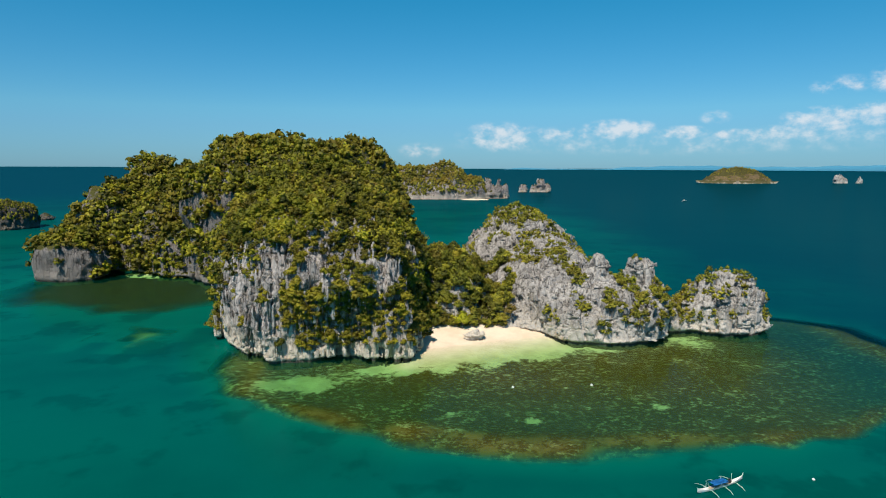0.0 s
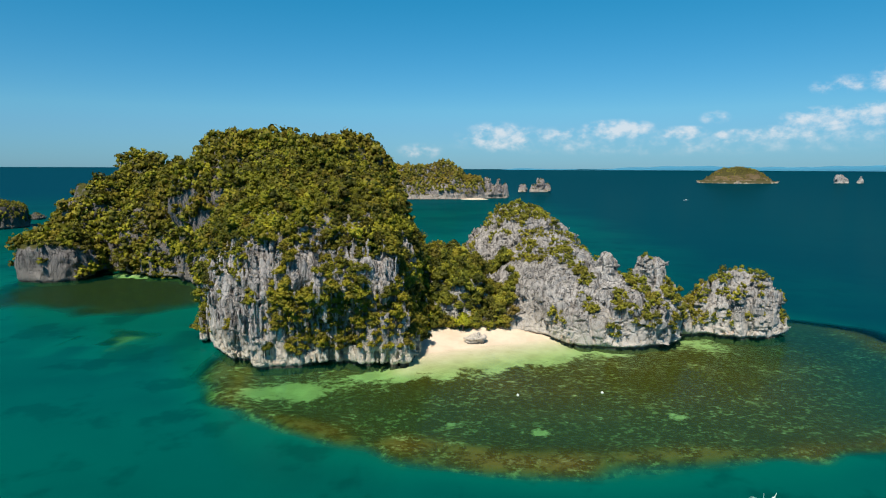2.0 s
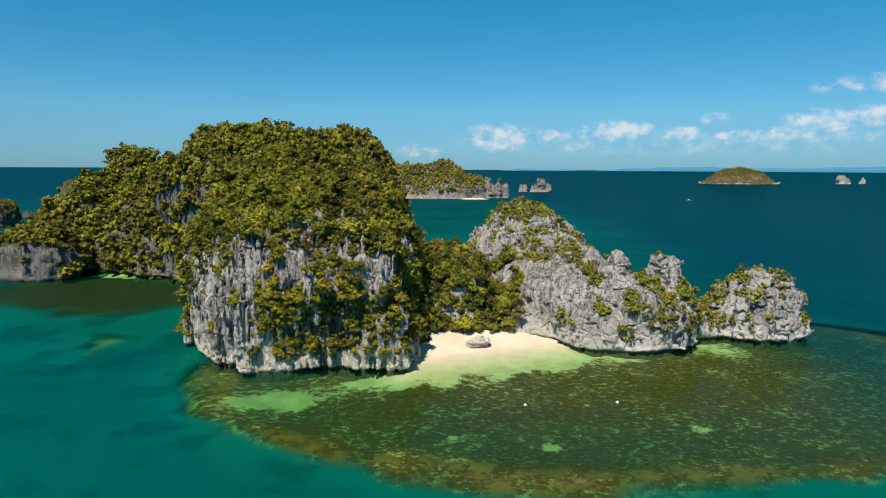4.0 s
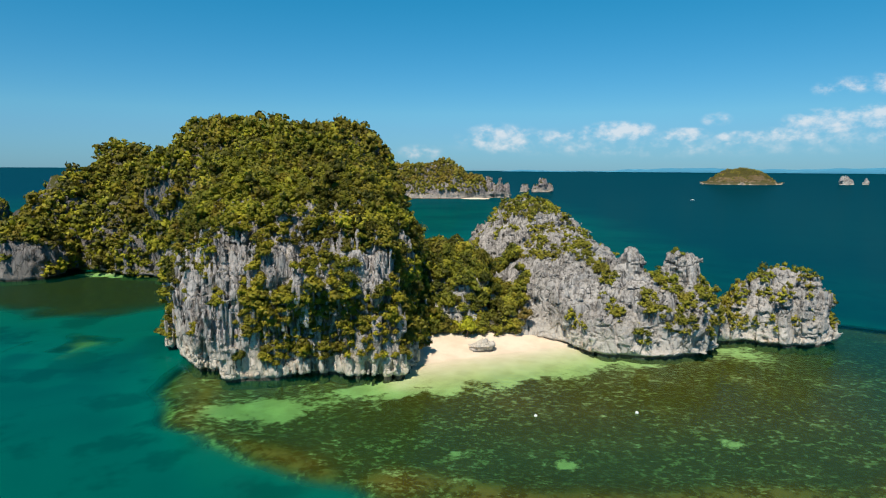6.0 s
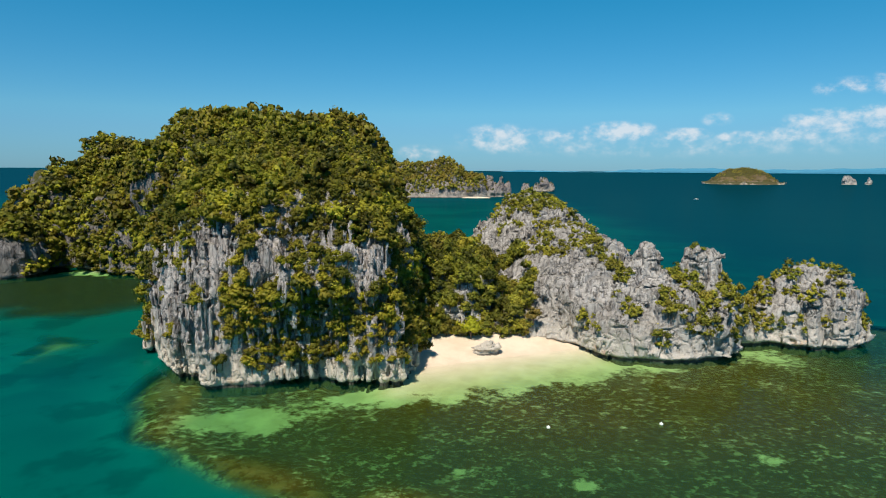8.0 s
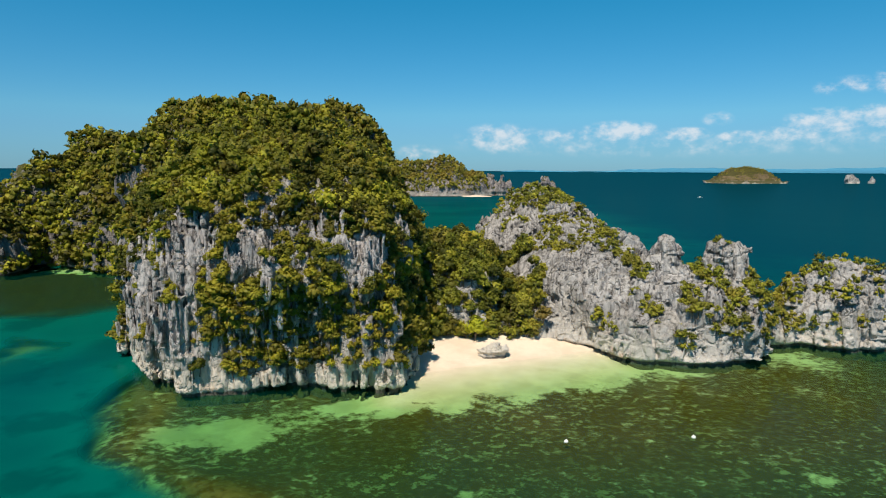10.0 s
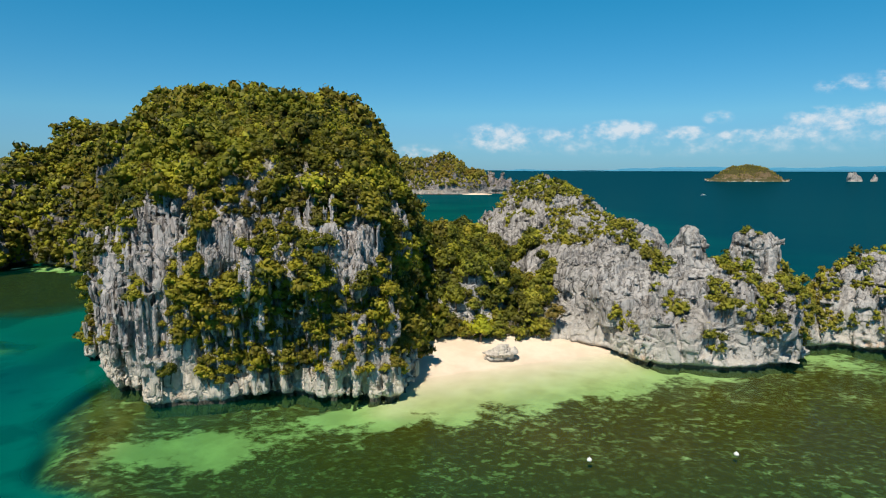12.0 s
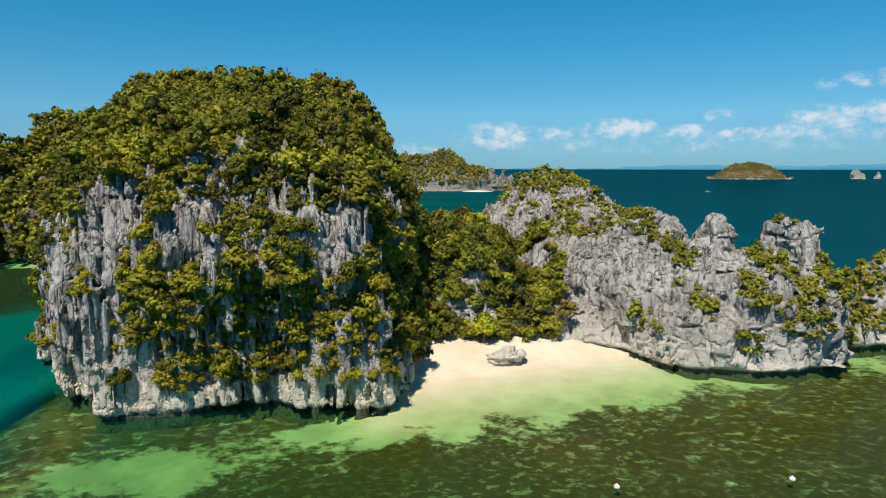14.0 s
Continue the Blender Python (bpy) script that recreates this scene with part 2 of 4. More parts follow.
# left islet and skerry: shaded look put into a darker limestone
SHADY = rock_material("shaded_limestone", (0.10, 0.095, 0.095), (0.04, 0.037, 0.037), (0.15, 0.14, 0.125), 0.8)
FAR = rock_material("distant_limestone", (0.46, 0.41, 0.40), (0.17, 0.15, 0.15), (0.55, 0.49, 0.42), 1.0, True)
BROWN = rock_material("brown_slope", (0.30, 0.215, 0.12), (0.14, 0.105, 0.06), (0.66, 0.60, 0.50), 0.9, True)
LEAF = leaf_material("leaves", (0.044, 0.052, 0.007), (0.195, 0.200, 0.015), (0.45, 0.43, 0.03), (0.29, 0.205, 0.024))
LEAF_CLIFF = leaf_material("cliff_leaves", (0.075, 0.085, 0.011), (0.24, 0.24, 0.018), (0.50, 0.46, 0.03), (0.32, 0.235, 0.026), 0.22, 0.45)
LEAF_BRIGHT = leaf_material("bright_leaves", (0.10, 0.12, 0.016), (0.25, 0.265, 0.028), (0.47, 0.45, 0.045), (0.32, 0.24, 0.04), 0.3, 0.2)
LEAF_WOOD = leaf_material("wood_leaves", (0.05, 0.062, 0.009), (0.155, 0.17, 0.016), (0.36, 0.34, 0.03), (0.24, 0.18, 0.03), 0.3, 0.3)
LEAF_LIME = leaf_material("lime_leaves", (0.34, 0.37, 0.02), (0.42, 0.44, 0.025), (0.55, 0.54, 0.03), (0.42, 0.40, 0.03))
LEAF_DRY = leaf_material("dry_leaves", (0.17, 0.14, 0.03), (0.25, 0.20, 0.045), (0.32, 0.26, 0.06), (0.27, 0.19, 0.05))
LEAF_FAR = leaf_material("distant_leaves", (0.14, 0.14, 0.02), (0.26, 0.24, 0.03), (0.46, 0.40, 0.05), (0.34, 0.235, 0.04), 0.06, 0.1)
BOULDER = rock_material("boulder_limestone", (0.62, 0.57, 0.52), (0.26, 0.23, 0.21), (0.62, 0.57, 0.50), 0.0, False, 0.9, 0.5, 0.1)
BARK = plain("bark", (0.16, 0.12, 0.085), 0.9)
WATER, SEABED = water_material(), seabed_material()


# ---- noise ----
def hash01(ix, iy, iz, seed):
    h = (ix.astype(np.int64) * 374761393 + iy.astype(np.int64) * 668265263 + iz.astype(np.int64) * 2147483647 + seed * 974711) & 0xFFFFFFFF
    h = ((h ^ (h >> 13)) * 1274126177) & 0xFFFFFFFF
    h = ((h ^ (h >> 16)) * 2246822519) & 0xFFFFFFFF
    return ((h ^ (h >> 15)) & 0xFFFFFF).astype(np.float32) / np.float32(0xFFFFFF)


def vnoise(x, y, z, seed):
    """Smooth value noise, -1 to 1."""
    ix, iy, iz = np.floor(x), np.floor(y), np.floor(z)
    fx, fy, fz = x - ix, y - iy, z - iz
    fx, fy, fz = (f * f * (3 - 2 * f) for f in (fx, fy, fz))
    total = 0
    for a in (0, 1):
        for b in (0, 1):
            for c in (0, 1):
                w = (fx if a else 1 - fx) * (fy if b else 1 - fy) * (fz if c else 1 - fz)
                total = total + w * hash01(ix + a, iy + b, iz + c, seed)
    return total * 2 - 1


def fbm(x, y, z, seed, octaves=3):
    total, amp = 0, 1.0
    for k in range(octaves):
        total = total + amp * vnoise(x * 2 ** k, y * 2 ** k, z * 2 ** k, seed + k)
        amp *= 0.5
    return total


def columns(x, y, z, size, height, seed):
    """Upright joints: metres to the nearest joint, a number for the column and for its block, metres to the bed above or below, and the lean of the block's face."""
    u, v = x / size, y / size
    ix, iy = np.floor(u), np.floor(v)
    one = np.full(x.shape, 9.0, np.float32)
    two = one.copy()
    tag, east, north = np.zeros_like(one), np.zeros_like(one), np.zeros_like(one)
    for a in (-1, 0, 1):
        for b in (-1, 0, 1):
            jx, jy = ix + a, iy + b
            h = hash01(jx, jy, 0 * jx, seed)
            dx, dy = jx + h - u, jy + (h * 61) % 1 - v
            d = np.hypot(dx, dy)
            near = d < one
            east, north = np.where(near, dx, east), np.where(near, dy, north)
            two = np.where(near, one, np.minimum(two, d))
            tag = np.where(near, h, tag)
            one = np.where(near, d, one)
    level = z / height + tag * 17.3
    k = np.floor(level)
    block = hash01(np.floor(tag * 9973), k, 0 * k, seed + 5)
    bed = np.minimum(level - k, k + 1 - level) * height
    lean = size * (((block * 13) % 1 - 0.5) * east + ((block * 29) % 1 - 0.5) * north) + height * ((block * 47) % 1 - 0.5) * (level - k - 0.5) * 0.3
    return (two - one) * size, tag, block, bed, lean


def ease(v, low, high):
    s = np.clip((v - low) / (high - low), 0, 1)
    return s * s * (3 - 2 * s)


# ---- the lie of the land ----
# centre x, y; half widths; height; turn; squareness of the plan; sharpness of the shoulder; side power
LOBES = {
    "headland": [
        (-46, 208, 32.5, 35.5, 43, 0, 1.35, 3.5, 3), (-27, 203, 17, 27.5, 40, 0, 4, 6, 3), (-17, 222, 10.5, 20, 34, 0, 2.6, 5, 3), (-39, 226, 29, 38, 48, 0, 2.6, 3.6, 2.4),
        (-51, 189, 8.5, 14, 34.5, 0, 1.5, 5, 2.2), (-61, 207, 15, 17, 31, 0, 1.7, 2.6, 2), (-13.5, 198, 8, 19, 11, 0, 2.2, 3, 2), (-56, 275, 39, 64, 56, 0, 2.4, 3, 2.2)],
    "hill": [
        (-52, 352, 31, 50, 68, 0, 2.2, 2.6, 2.2),
        (-86, 346, 58, 60, 69, 0, 2.4, 3.0, 2.2), (-117, 340, 16, 22, 69.5, 0, 2, 4, 2), (-192, 402, 38, 86, 62, 0, 2.1, 1.4, 1.45),
        (-152, 382, 44, 62, 54, 0, 2.2, 2, 1.8), (-192, 311, 17.5, 17, 21, 0, 2.4, 5, 3), (-128, 347, 30, 42, 36, 0, 2.2, 2.2, 2),
        (-204, 370, 12, 20, 45, 0, 2, 4, 2.2)],
    "saddle": [(-7, 250, 28, 44, 24, 0, 2.2, 2.0, 1.8), (20, 262, 26, 40, 12, 0, 2.2, 2, 1.8)],
    "tooth": [(43.5, 338, 35, 62, 34, 0, 2.0, 1.6, 1.5), (44, 292, 20, 42, 23, 0, 2.0, 1.8, 1.6), (40, 252, 20, 40, 21, 0, 2.2, 2.6, 2), (54, 280, 18, 46, 19, 0, 2.2, 2, 2)],
    "rocks": [
        (41, 220, 12.5, 19, 20, 0, 2.4, 3, 2), (54.5, 216, 6.5, 8, 26, 0, 2, 2.4, 2), (54.5, 207.5, 18.5, 16.5, 12, 0, 2.8, 6, 3), (55, 213, 15, 12, 18.5, 0, 2.6, 5, 3),
        (69.2, 213, 4.6, 5.5, 25.0, 0, 3, 12, 4), (69, 213, 6.5, 7, 19, 0, 2.4, 5, 3), (61, 215, 8, 10, 17.5, 0, 2, 3, 2), (69.5, 209, 8, 12, 15, 0, 3, 8, 4), (81, 214, 9, 9, 9.5, 0, 2, 2.5, 2), (46, 230, 13, 15, 26.5, 0, 2.2, 3, 2), (23, 216, 11, 7.5, 7.0, 0, 2.2, 3, 2)],
    "islet": [(101.3, 215.5, 13.8, 14.0, 20, 0, 2.2, 2.9, 2.4), (93, 213, 8.5, 9.5, 13, 0, 2, 2.4, 2)],
}
LAND = [lobe for group in LOBES.values() for lobe in group]


def lobe_field(x, y, z, lobes, round_off=3.0):
    """About the distance to the rock's skin, positive inside."""
    total = np.full(np.broadcast(x, y, z).shape, -12.0, np.float32)
    for cx, cy, rx, ry, h, turn, n, p, a in lobes:
        ca, sa = math.cos(turn), math.sin(turn)
        dx, dy = (x - cx) * ca + (y - cy) * sa, (y - cy) * ca - (x - cx) * sa
        q = (np.abs(dx / rx) ** n + np.abs(dy / ry) ** n) ** (1 / n) + 1e-4
        s = np.maximum(z, 0) / h + 1e-4
        g = q ** a + s ** p - 1
        slope = np.sqrt((a * q ** (a - 1) / min(rx, ry)) ** 2 + (p * s ** (p - 1) / h) ** 2) + 0.02
        f = np.clip(-g / slope, -12, 12)
        k = np.clip(round_off - np.abs(f - total), 0, None)
        total = np.maximum(f, total) + k * k / (4 * round_off)
    return total


def stretch(values, counts, factor):
    """A coarse grid drawn out linearly to a finer one."""
    for axis, n in enumerate(counts):
        at = np.arange(n) / factor
        i = np.minimum(at.astype(int), values.shape[axis] - 2)
        shape = [1, 1, 1]
        shape[axis] = n
        w = (at - i).reshape(shape).astype(np.float32)
        values = np.take(values, i, axis) * (1 - w) + np.take(values, i + 1, axis) * w
    return values


def skin(field, origin, cell):
    """Surface nets: the vertices and four-sided faces where the field crosses zero."""
    inside = field > 0
    corners = [(a, b, c) for a in (0, 1) for b in (0, 1) for c in (0, 1)]
    nx, ny, nz = (n - 1 for n in field.shape)
    count = np.zeros((nx, ny, nz), np.int8)
    for a, b, c in corners:
        count += inside[a:a + nx, b:b + ny, c:c + nz]
    live = (count > 0) & (count < 8)
    ijk = np.argwhere(live)
    index = np.full((nx, ny, nz), -1, np.int32)
    index[live] = np.arange(len(ijk))
    vals = np.stack([field[ijk[:, 0] + a, ijk[:, 1] + b, ijk[:, 2] + c] for a, b, c in corners], 1)
    total, hits = np.zeros((len(ijk), 3)), np.zeros(len(ijk))
    for i in range(8):
        for j in range(i + 1, 8):
            step = np.array(corners[j]) - np.array(corners[i])
            if np.abs(step).sum() != 1:
                continue
            cut = (vals[:, i] > 0) != (vals[:, j] > 0)
            t = np.where(cut, vals[:, i] / np.where(cut, vals[:, i] - vals[:, j], 1), 0)
            total += np.where(cut[:, None], np.array(corners[i]) + t[:, None] * step, 0)
            hits += cut
    verts = (ijk + total / hits[:, None]) * cell + np.array(origin)
    faces = []
    for axis in range(3):
        u, v = [k for k in range(3) if k != axis]
        lo, hi = [slice(1, -1)] * 3, [slice(1, -1)] * 3
        lo[axis], hi[axis] = slice(0, -1), slice(1, None)
        a, b = inside[tuple(lo)], inside[tuple(hi)]
        for mask, flip in ((a & ~b, axis == 1), (~a & b, axis != 1)):
            e = np.argwhere(mask)
            off = [1, 1, 1]
            off[axis] = 0
            e = e + np.array(off)
            quad = []
            for du, dv in ((0, 0), (-1, 0), (-1, -1), (0, -1)):
                c = e.copy()
                c[:, u] += du
                c[:, v] += dv
                quad.append(index[c[:, 0], c[:, 1], c[:, 2]])
            quad = np.stack(quad, 1)
            faces.append(quad[:, ::-1] if flip else quad)
    faces = np.concatenate(faces)
    faces = faces[(faces >= 0).all(1)]
    tag = np.arange(len(verts))
    while True:
        least = tag[faces].min(1)
        after = tag.copy()
        for k in range(4):
            np.minimum.at(after, faces[:, k], least)
        after = after[after]
        if (after == tag).all():
            break
        tag = after
    many = np.bincount(tag, minlength=len(verts))
    return verts, faces[many[tag[faces[:, 0]]] > 0.06 * len(verts)]


def normals_of(verts, faces):
    a, b, c, d = (verts[faces[:, k]] for k in range(4))
    n = np.cross(c - a, d - b)
    area = np.linalg.norm(n, axis=1)
    return n / np.maximum(area, 1e-9)[:, None], area / 2, (a + b + c + d) / 4


def rock(low, high, cell, lobes, crag=1.0, column=3.2, swell=1.6, swell_size=13.0, notch=1.3, seed=3, round_off=3.0, gully=0.0, tall=1.9, calm=None, small=0.7, edge=0.8, flute=0.0, pit=0.0):
    """The skin of the rock inside a box: lobes, swells, split blocks, upright flutes and the notch that the tide cuts."""
    factor = 3
    counts = [int((b - a) / cell) + 1 for a, b in zip(low, high)]
    coarse = [np.float32(a) + np.arange(int(math.ceil(n / factor)) + 2, dtype=np.float32) * np.float32(cell * factor) for a, n in zip(low, counts)]
    x, y, z = np.meshgrid(*coarse, indexing="ij")
    f = lobe_field(x, y, z, lobes, round_off)
    near = np.abs(f) < 9
    f[near] += swell * fbm(x[near] / swell_size, y[near] / swell_size, z[near] / swell_size, seed)
    if gully:
        f[near] += gully * (1.0 - 2.6 * np.abs(vnoise(x[near] / 9, y[near] / 9, z[near] / 40, seed + 9))).clip(-1.4, 0.5)
    f = stretch(f.astype(np.float32), counts, factor)
    most = 1.5 * max(crag, 0.5) * (1 + 0.5 * small)
    band = (f > -most - cell * 2) & (f < 2.2 * most + cell * 2)
    i = np.argwhere(band)
    x, y, z = (np.float32(low[k]) + i[:, k].astype(np.float32) * np.float32(cell) for k in range(3))
    bend = vnoise(x / 6, y / 6, z / 9, seed + 20) * 1.3
    bend2 = vnoise(x / 5, y / 5, z / 7, seed + 21) * 1.3
    wide = max(edge, 1.6 * cell)
    gap, tag, block, bed, lean = columns(x + bend, y + bend2, z + bend, column, column * tall, seed + 30)
    gap2, tag2, block2, bed2, lean2 = columns(x - bend2, y + bend, z + bend2, column * 0.36, column * 0.5 * tall, seed + 40)
    torn = ease(vnoise(x / 8, y / 8, z / 8, seed + 33), -0.55, 0.25)
    d = (tag - 0.5) * 1.3 + (block - 0.5) * 0.9 - (0.5 + 1.5 * torn) * (1 - ease(gap, 0.0, wide)) - 1.0 * torn * (1 - ease(bed, 0.0, wide * 0.6))
    d += small * ((tag2 - 0.5) + (block2 - 0.5) * 0.7 - (0.35 + 1.1 * torn) * (1 - ease(gap2, 0.0, wide * 0.75)) - 0.4 * torn * (1 - ease(bed2, 0.0, wide * 0.5)))
    d += np.clip(0.6 * lean + 0.8 * small * lean2, -0.7, 0.55) * (1 - 0.6 * ease(z, 14, 22))
    d += 0.25 * fbm(x / 1.4, y / 1.4, z / 4.0, seed + 50, 2)
    if flute:
        groove = np.abs(vnoise((x + bend) / 1.5, (y + bend) / 1.5, z / 14.0, seed + 60))
        d -= flute * (1 - ease(groove, 0.0, 0.3)) * ease(vnoise(x / 7, y / 7, z / 9, seed + 61), -0.4, 0.2)
    if pit:
        d -= pit * ease(fbm(x / 1.5, y / 1.5, z / 1.9, seed + 70, 2), 0.35, 0.8)
    d = d * crag if calm is None else d * crag * (1 - 0.7 * ease(z, *calm))
    d *= 0.45 + 0.55 * ease(z, 0.8, 3.0)
    d -= notch * ease(z, -1.5, 0.0) * (1 - ease(z, 0.5, 1.5))
    f[band] += d
    return skin(f, low, cell)


def mesh_of(name, verts, faces, mat, smooth=False):
    me = bpy.data.meshes.new(name)
    n = faces.shape[1]
    me.vertices.add(len(verts))
    me.vertices.foreach_set("co", np.asarray(verts, np.float32).ravel())
    me.loops.add(len(faces) * n)
    me.loops.foreach_set("vertex_index", np.asarray(faces, np.int32).ravel())
    me.polygons.add(len(faces))
    me.polygons.foreach_set("loop_start", np.arange(len(faces), dtype=np.int32) * n)
    if smooth:
        me.polygons.foreach_set("use_smooth", np.ones(len(faces), bool))
    me.update(calc_edges=True)
    me.materials.append(mat)
    return me


def linked(name, me, parent=None, label=""):
    ob = new(name, me)
    if parent is not None:
        ob.parent = parent
    return tagged(ob, label)


def part(name, bm, mat, parent, label=""):
    """Links a bmesh as one mesh object under a thing."""
    me = bpy.data.meshes.new(name)
    bm.to_mesh(me)
    bm.free()
    me.materials.append(mat)
    return linked(name, me, parent, label)


# ---- sea and seabed ----
def bed_height(x, y):
    """The height of the seabed and the beach, and how far the reef's weed and its rim of coral reach."""
    wob = 6 * vnoise(x / 22, y / 22, 0 * x, 60) + 3 * vnoise(x / 8, y / 8, 0 * x, 61)
    e = np.sqrt(((x - 33) / np.where(x < 33, 100, 111)) ** 2 + ((y - 195) / np.where(y < 195, 75, 80)) ** 2) + wob / 90
    z = -1.1 - 0.5 * ease(e, 0.3, 0.85) + 0.75 * ease(e, 0.84, 0.93) - ease(e, 0.95, 1.22) * 8.5 - 0.2 * ease(165 - y + 0.25 * (25 - x), 0, 40) * (1 - ease(e, 0.8, 0.9)) - np.clip(e - 1.3, 0, 1) * 18 - 0.55 * ease(-x, 25, 72) * ease(e, 0.6, 0.95)
    c = np.sqrt(((x + 140) / 58) ** 2 + ((y - 290) / 54) ** 2) + wob / 26
    cove = -1.6 - ease(c, 0.6, 2.3) * 8 - np.clip(c - 1.7, 0, 1) * 18
    z = np.maximum(z, cove)
    bank = np.sqrt(((x + 100) / 24) ** 2 + ((y - 210) / 24) ** 2) + wob / 14 + 1.0 * np.abs(vnoise(x / 14, y / 4.5, 0 * x, 69)) - 0.3
    z = np.maximum(z, -2.4 - ease(bank, 0.2, 1.6) * 4 - np.clip(bank - 1.0, 0, 3) * 6)
    line = 177 + np.where(x > -2, 0.3, 0.5) * np.clip(x + 2, -80, 62) + wob * 0.35
    lagoon = ease(y - line + 4 * vnoise(x / 5, y / 5, 0 * x, 63), -11, 9) * (x < 90) * (1 - ease(e, 0.84, 0.95))
    shore = 190.5 + 0.42 * np.clip(x, -14, 36) + wob * 0.12
    up = y - shore
    beach = np.where(up > 0, np.minimum(up * 0.16, 3.2 + 0 * up), np.maximum(up * 0.05, -1.7))
    mid = ease(x, -18, -10) * (1 - ease(x, 36, 44)) * (1 - ease(y, 226, 240))
    z = z + (np.maximum(beach, z) - z) * mid * (y > 168)
    inner = np.sqrt(((x + 142) / 30) ** 2 + ((y - 322) / 7) ** 2)
    z = np.maximum(z, -0.35 - np.clip(inner - 0.6, 0, 5) * 2.2)
    lagoon = lagoon * (1 - 0.8 * ease(y - line + wob, 4, 10) * ease(-x, -2, 6))
    lagoon = lagoon * (1 - 0.7 * ease(-x, -5, 30) * ease(vnoise(x / 8, y / 4, 0 * x, 68), -0.6, 0.3))
    cover = 0.92 * (1 - lagoon) * (1 - 0.08 * ease(-x, 30, 55)) + 0.42 * lagoon * ease(x, 36, 75)
    cover = np.where((c < 1.7) & (x < -70), 1.5 - 1.3 * (inner < 1.1) - 0.9 * ease(c, 1.05, 1.5), cover)
    cover = np.where(c > 1.3, cover + (0.4 - cover) * ease(-x, 15, 45) * ease(e, 0.98, 1.08), cover)
    cover = np.where((bank < 2.5) & (x < -74) & (y < 228), 0.12, cover)
    for px, py, pr in ((21, 137.5, 1.7), (54, 145.5, 1.4), (2, 141, 1.0)):
        cover = cover - 0.4 * ease(pr - np.hypot((x - px) / 1.25, y - py) + 0.12 * wob, -1.2, 1.2)
    cover = np.where(z > -0.25, 0.0, cover)
    z = z - 0.75 * ease(x, 75, 125) * (e < 1.3)
    cover = cover * (1 - 0.35 * ease(e, 0.97, 1.05) * (1 - ease(x, 80, 105)) * (e < 1.6) * ease(x, -75, -50)) + 0.3 * lagoon * (1 - mid)
    rim = (1 - ease(x, 55, 95)) * ease(e, 0.89, 0.95) * (1 - ease(e, 0.99, 1.04)) * (y < 190)
    return z, cover, rim


def spread(low, high, step, reach, growth=1.16):
    """Even steps over a stretch, then longer and longer ones out to the reach."""
    core = list(np.arange(low, high + step, step))
    for sign, start in ((-1, core[0]), (1, core[-1])):
        s, at, more = step, start, []
        while abs(at) < reach:
            s *= growth
            at = max(-reach, min(reach, at + sign * s))
            more.append(at)
        core = more[::-1] + core if sign < 0 else core + more
    return np.array(core)


def sheet(xs, ys):
    x, y = np.meshgrid(xs, ys, indexing="ij")
    i = np.arange(x.size).reshape(x.shape)
    faces = np.stack([i[:-1, :-1], i[1:, :-1], i[1:, 1:], i[:-1, 1:]], -1).reshape(-1, 4)
    return x.ravel(), y.ravel(), faces


def far_rise(x, y):
    return 23 * np.clip((np.hypot(x, y) - 1500) / 3490, 0, 1.2) ** 2


x, y, faces = sheet(spread(-260, 200, 2.6, 3500), spread(40, 360, 2.6, 4950))
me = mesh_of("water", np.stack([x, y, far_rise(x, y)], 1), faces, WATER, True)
depth = np.clip(-bed_height(x, y)[0], 0.0, 30)
# greatest depth up to 6 m further in y, hiding unlit bed past edges
depth = np.maximum.reduce([depth] + [np.clip(-bed_height(x, y + s)[0], 0.0, 30) for s in (3, 6)])
depth = np.where((np.abs(x + 30) > 330) | (y > 460) | (y < 20), 30, depth)
me.attributes.new("depth", "FLOAT", "POINT").data.foreach_set("value", depth.astype(np.float32))
tagged(new("water", me), "teal tropical sea with small ripples", "sea", kind="structure")

x, y, faces = sheet(np.arange(-262, 202, 1.7), np.arange(60, 345, 1.7))
z, cover, rim = bed_height(x, y)
z = z + np.where(z < -0.3, 0.12, 0.05) * fbm(x / 2.5, y / 2.5, 0 * x, 66)
me = mesh_of("ground", np.stack([x, y, z], 1), faces, SEABED, True)
for key, values in (("cover", cover), ("rim", rim)):
    me.attributes.new(key, "FLOAT", "POINT").data.foreach_set("value", values.astype(np.float32))
tagged(new("ground", me), "white sand beach running down to weedy coral reef flat", "beach", kind="structure")

# ---- rock ----
SKINS = {}


def land(name, low, high, cell, lobes, mat, parent, label="", **more):
    verts, faces = rock(low, high, cell, lobes, **more)
    SKINS[name] = (verts, faces)
    return linked(name, mesh_of(name, verts, faces, mat), parent, label)


island = tagged(new("karst_island"), "steep grey limestone island overgrown with olive scrub", "island")
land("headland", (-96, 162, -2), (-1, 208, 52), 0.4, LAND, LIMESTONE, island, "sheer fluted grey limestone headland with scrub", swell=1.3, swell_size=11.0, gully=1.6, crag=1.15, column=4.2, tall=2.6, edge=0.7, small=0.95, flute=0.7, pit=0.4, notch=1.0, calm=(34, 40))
land("headland_top", (-96, 206, -2), (-1, 236, 58), 0.7, LAND, LIMESTONE, island, "overgrown limestone slope behind the headland cliff", swell=1.5, swell_size=11.0, crag=0.8, column=4.2, tall=2.2, notch=0.7, calm=(20, 30))
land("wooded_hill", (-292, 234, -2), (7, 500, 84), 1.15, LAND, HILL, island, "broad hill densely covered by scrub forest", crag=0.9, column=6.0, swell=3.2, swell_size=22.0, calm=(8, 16))
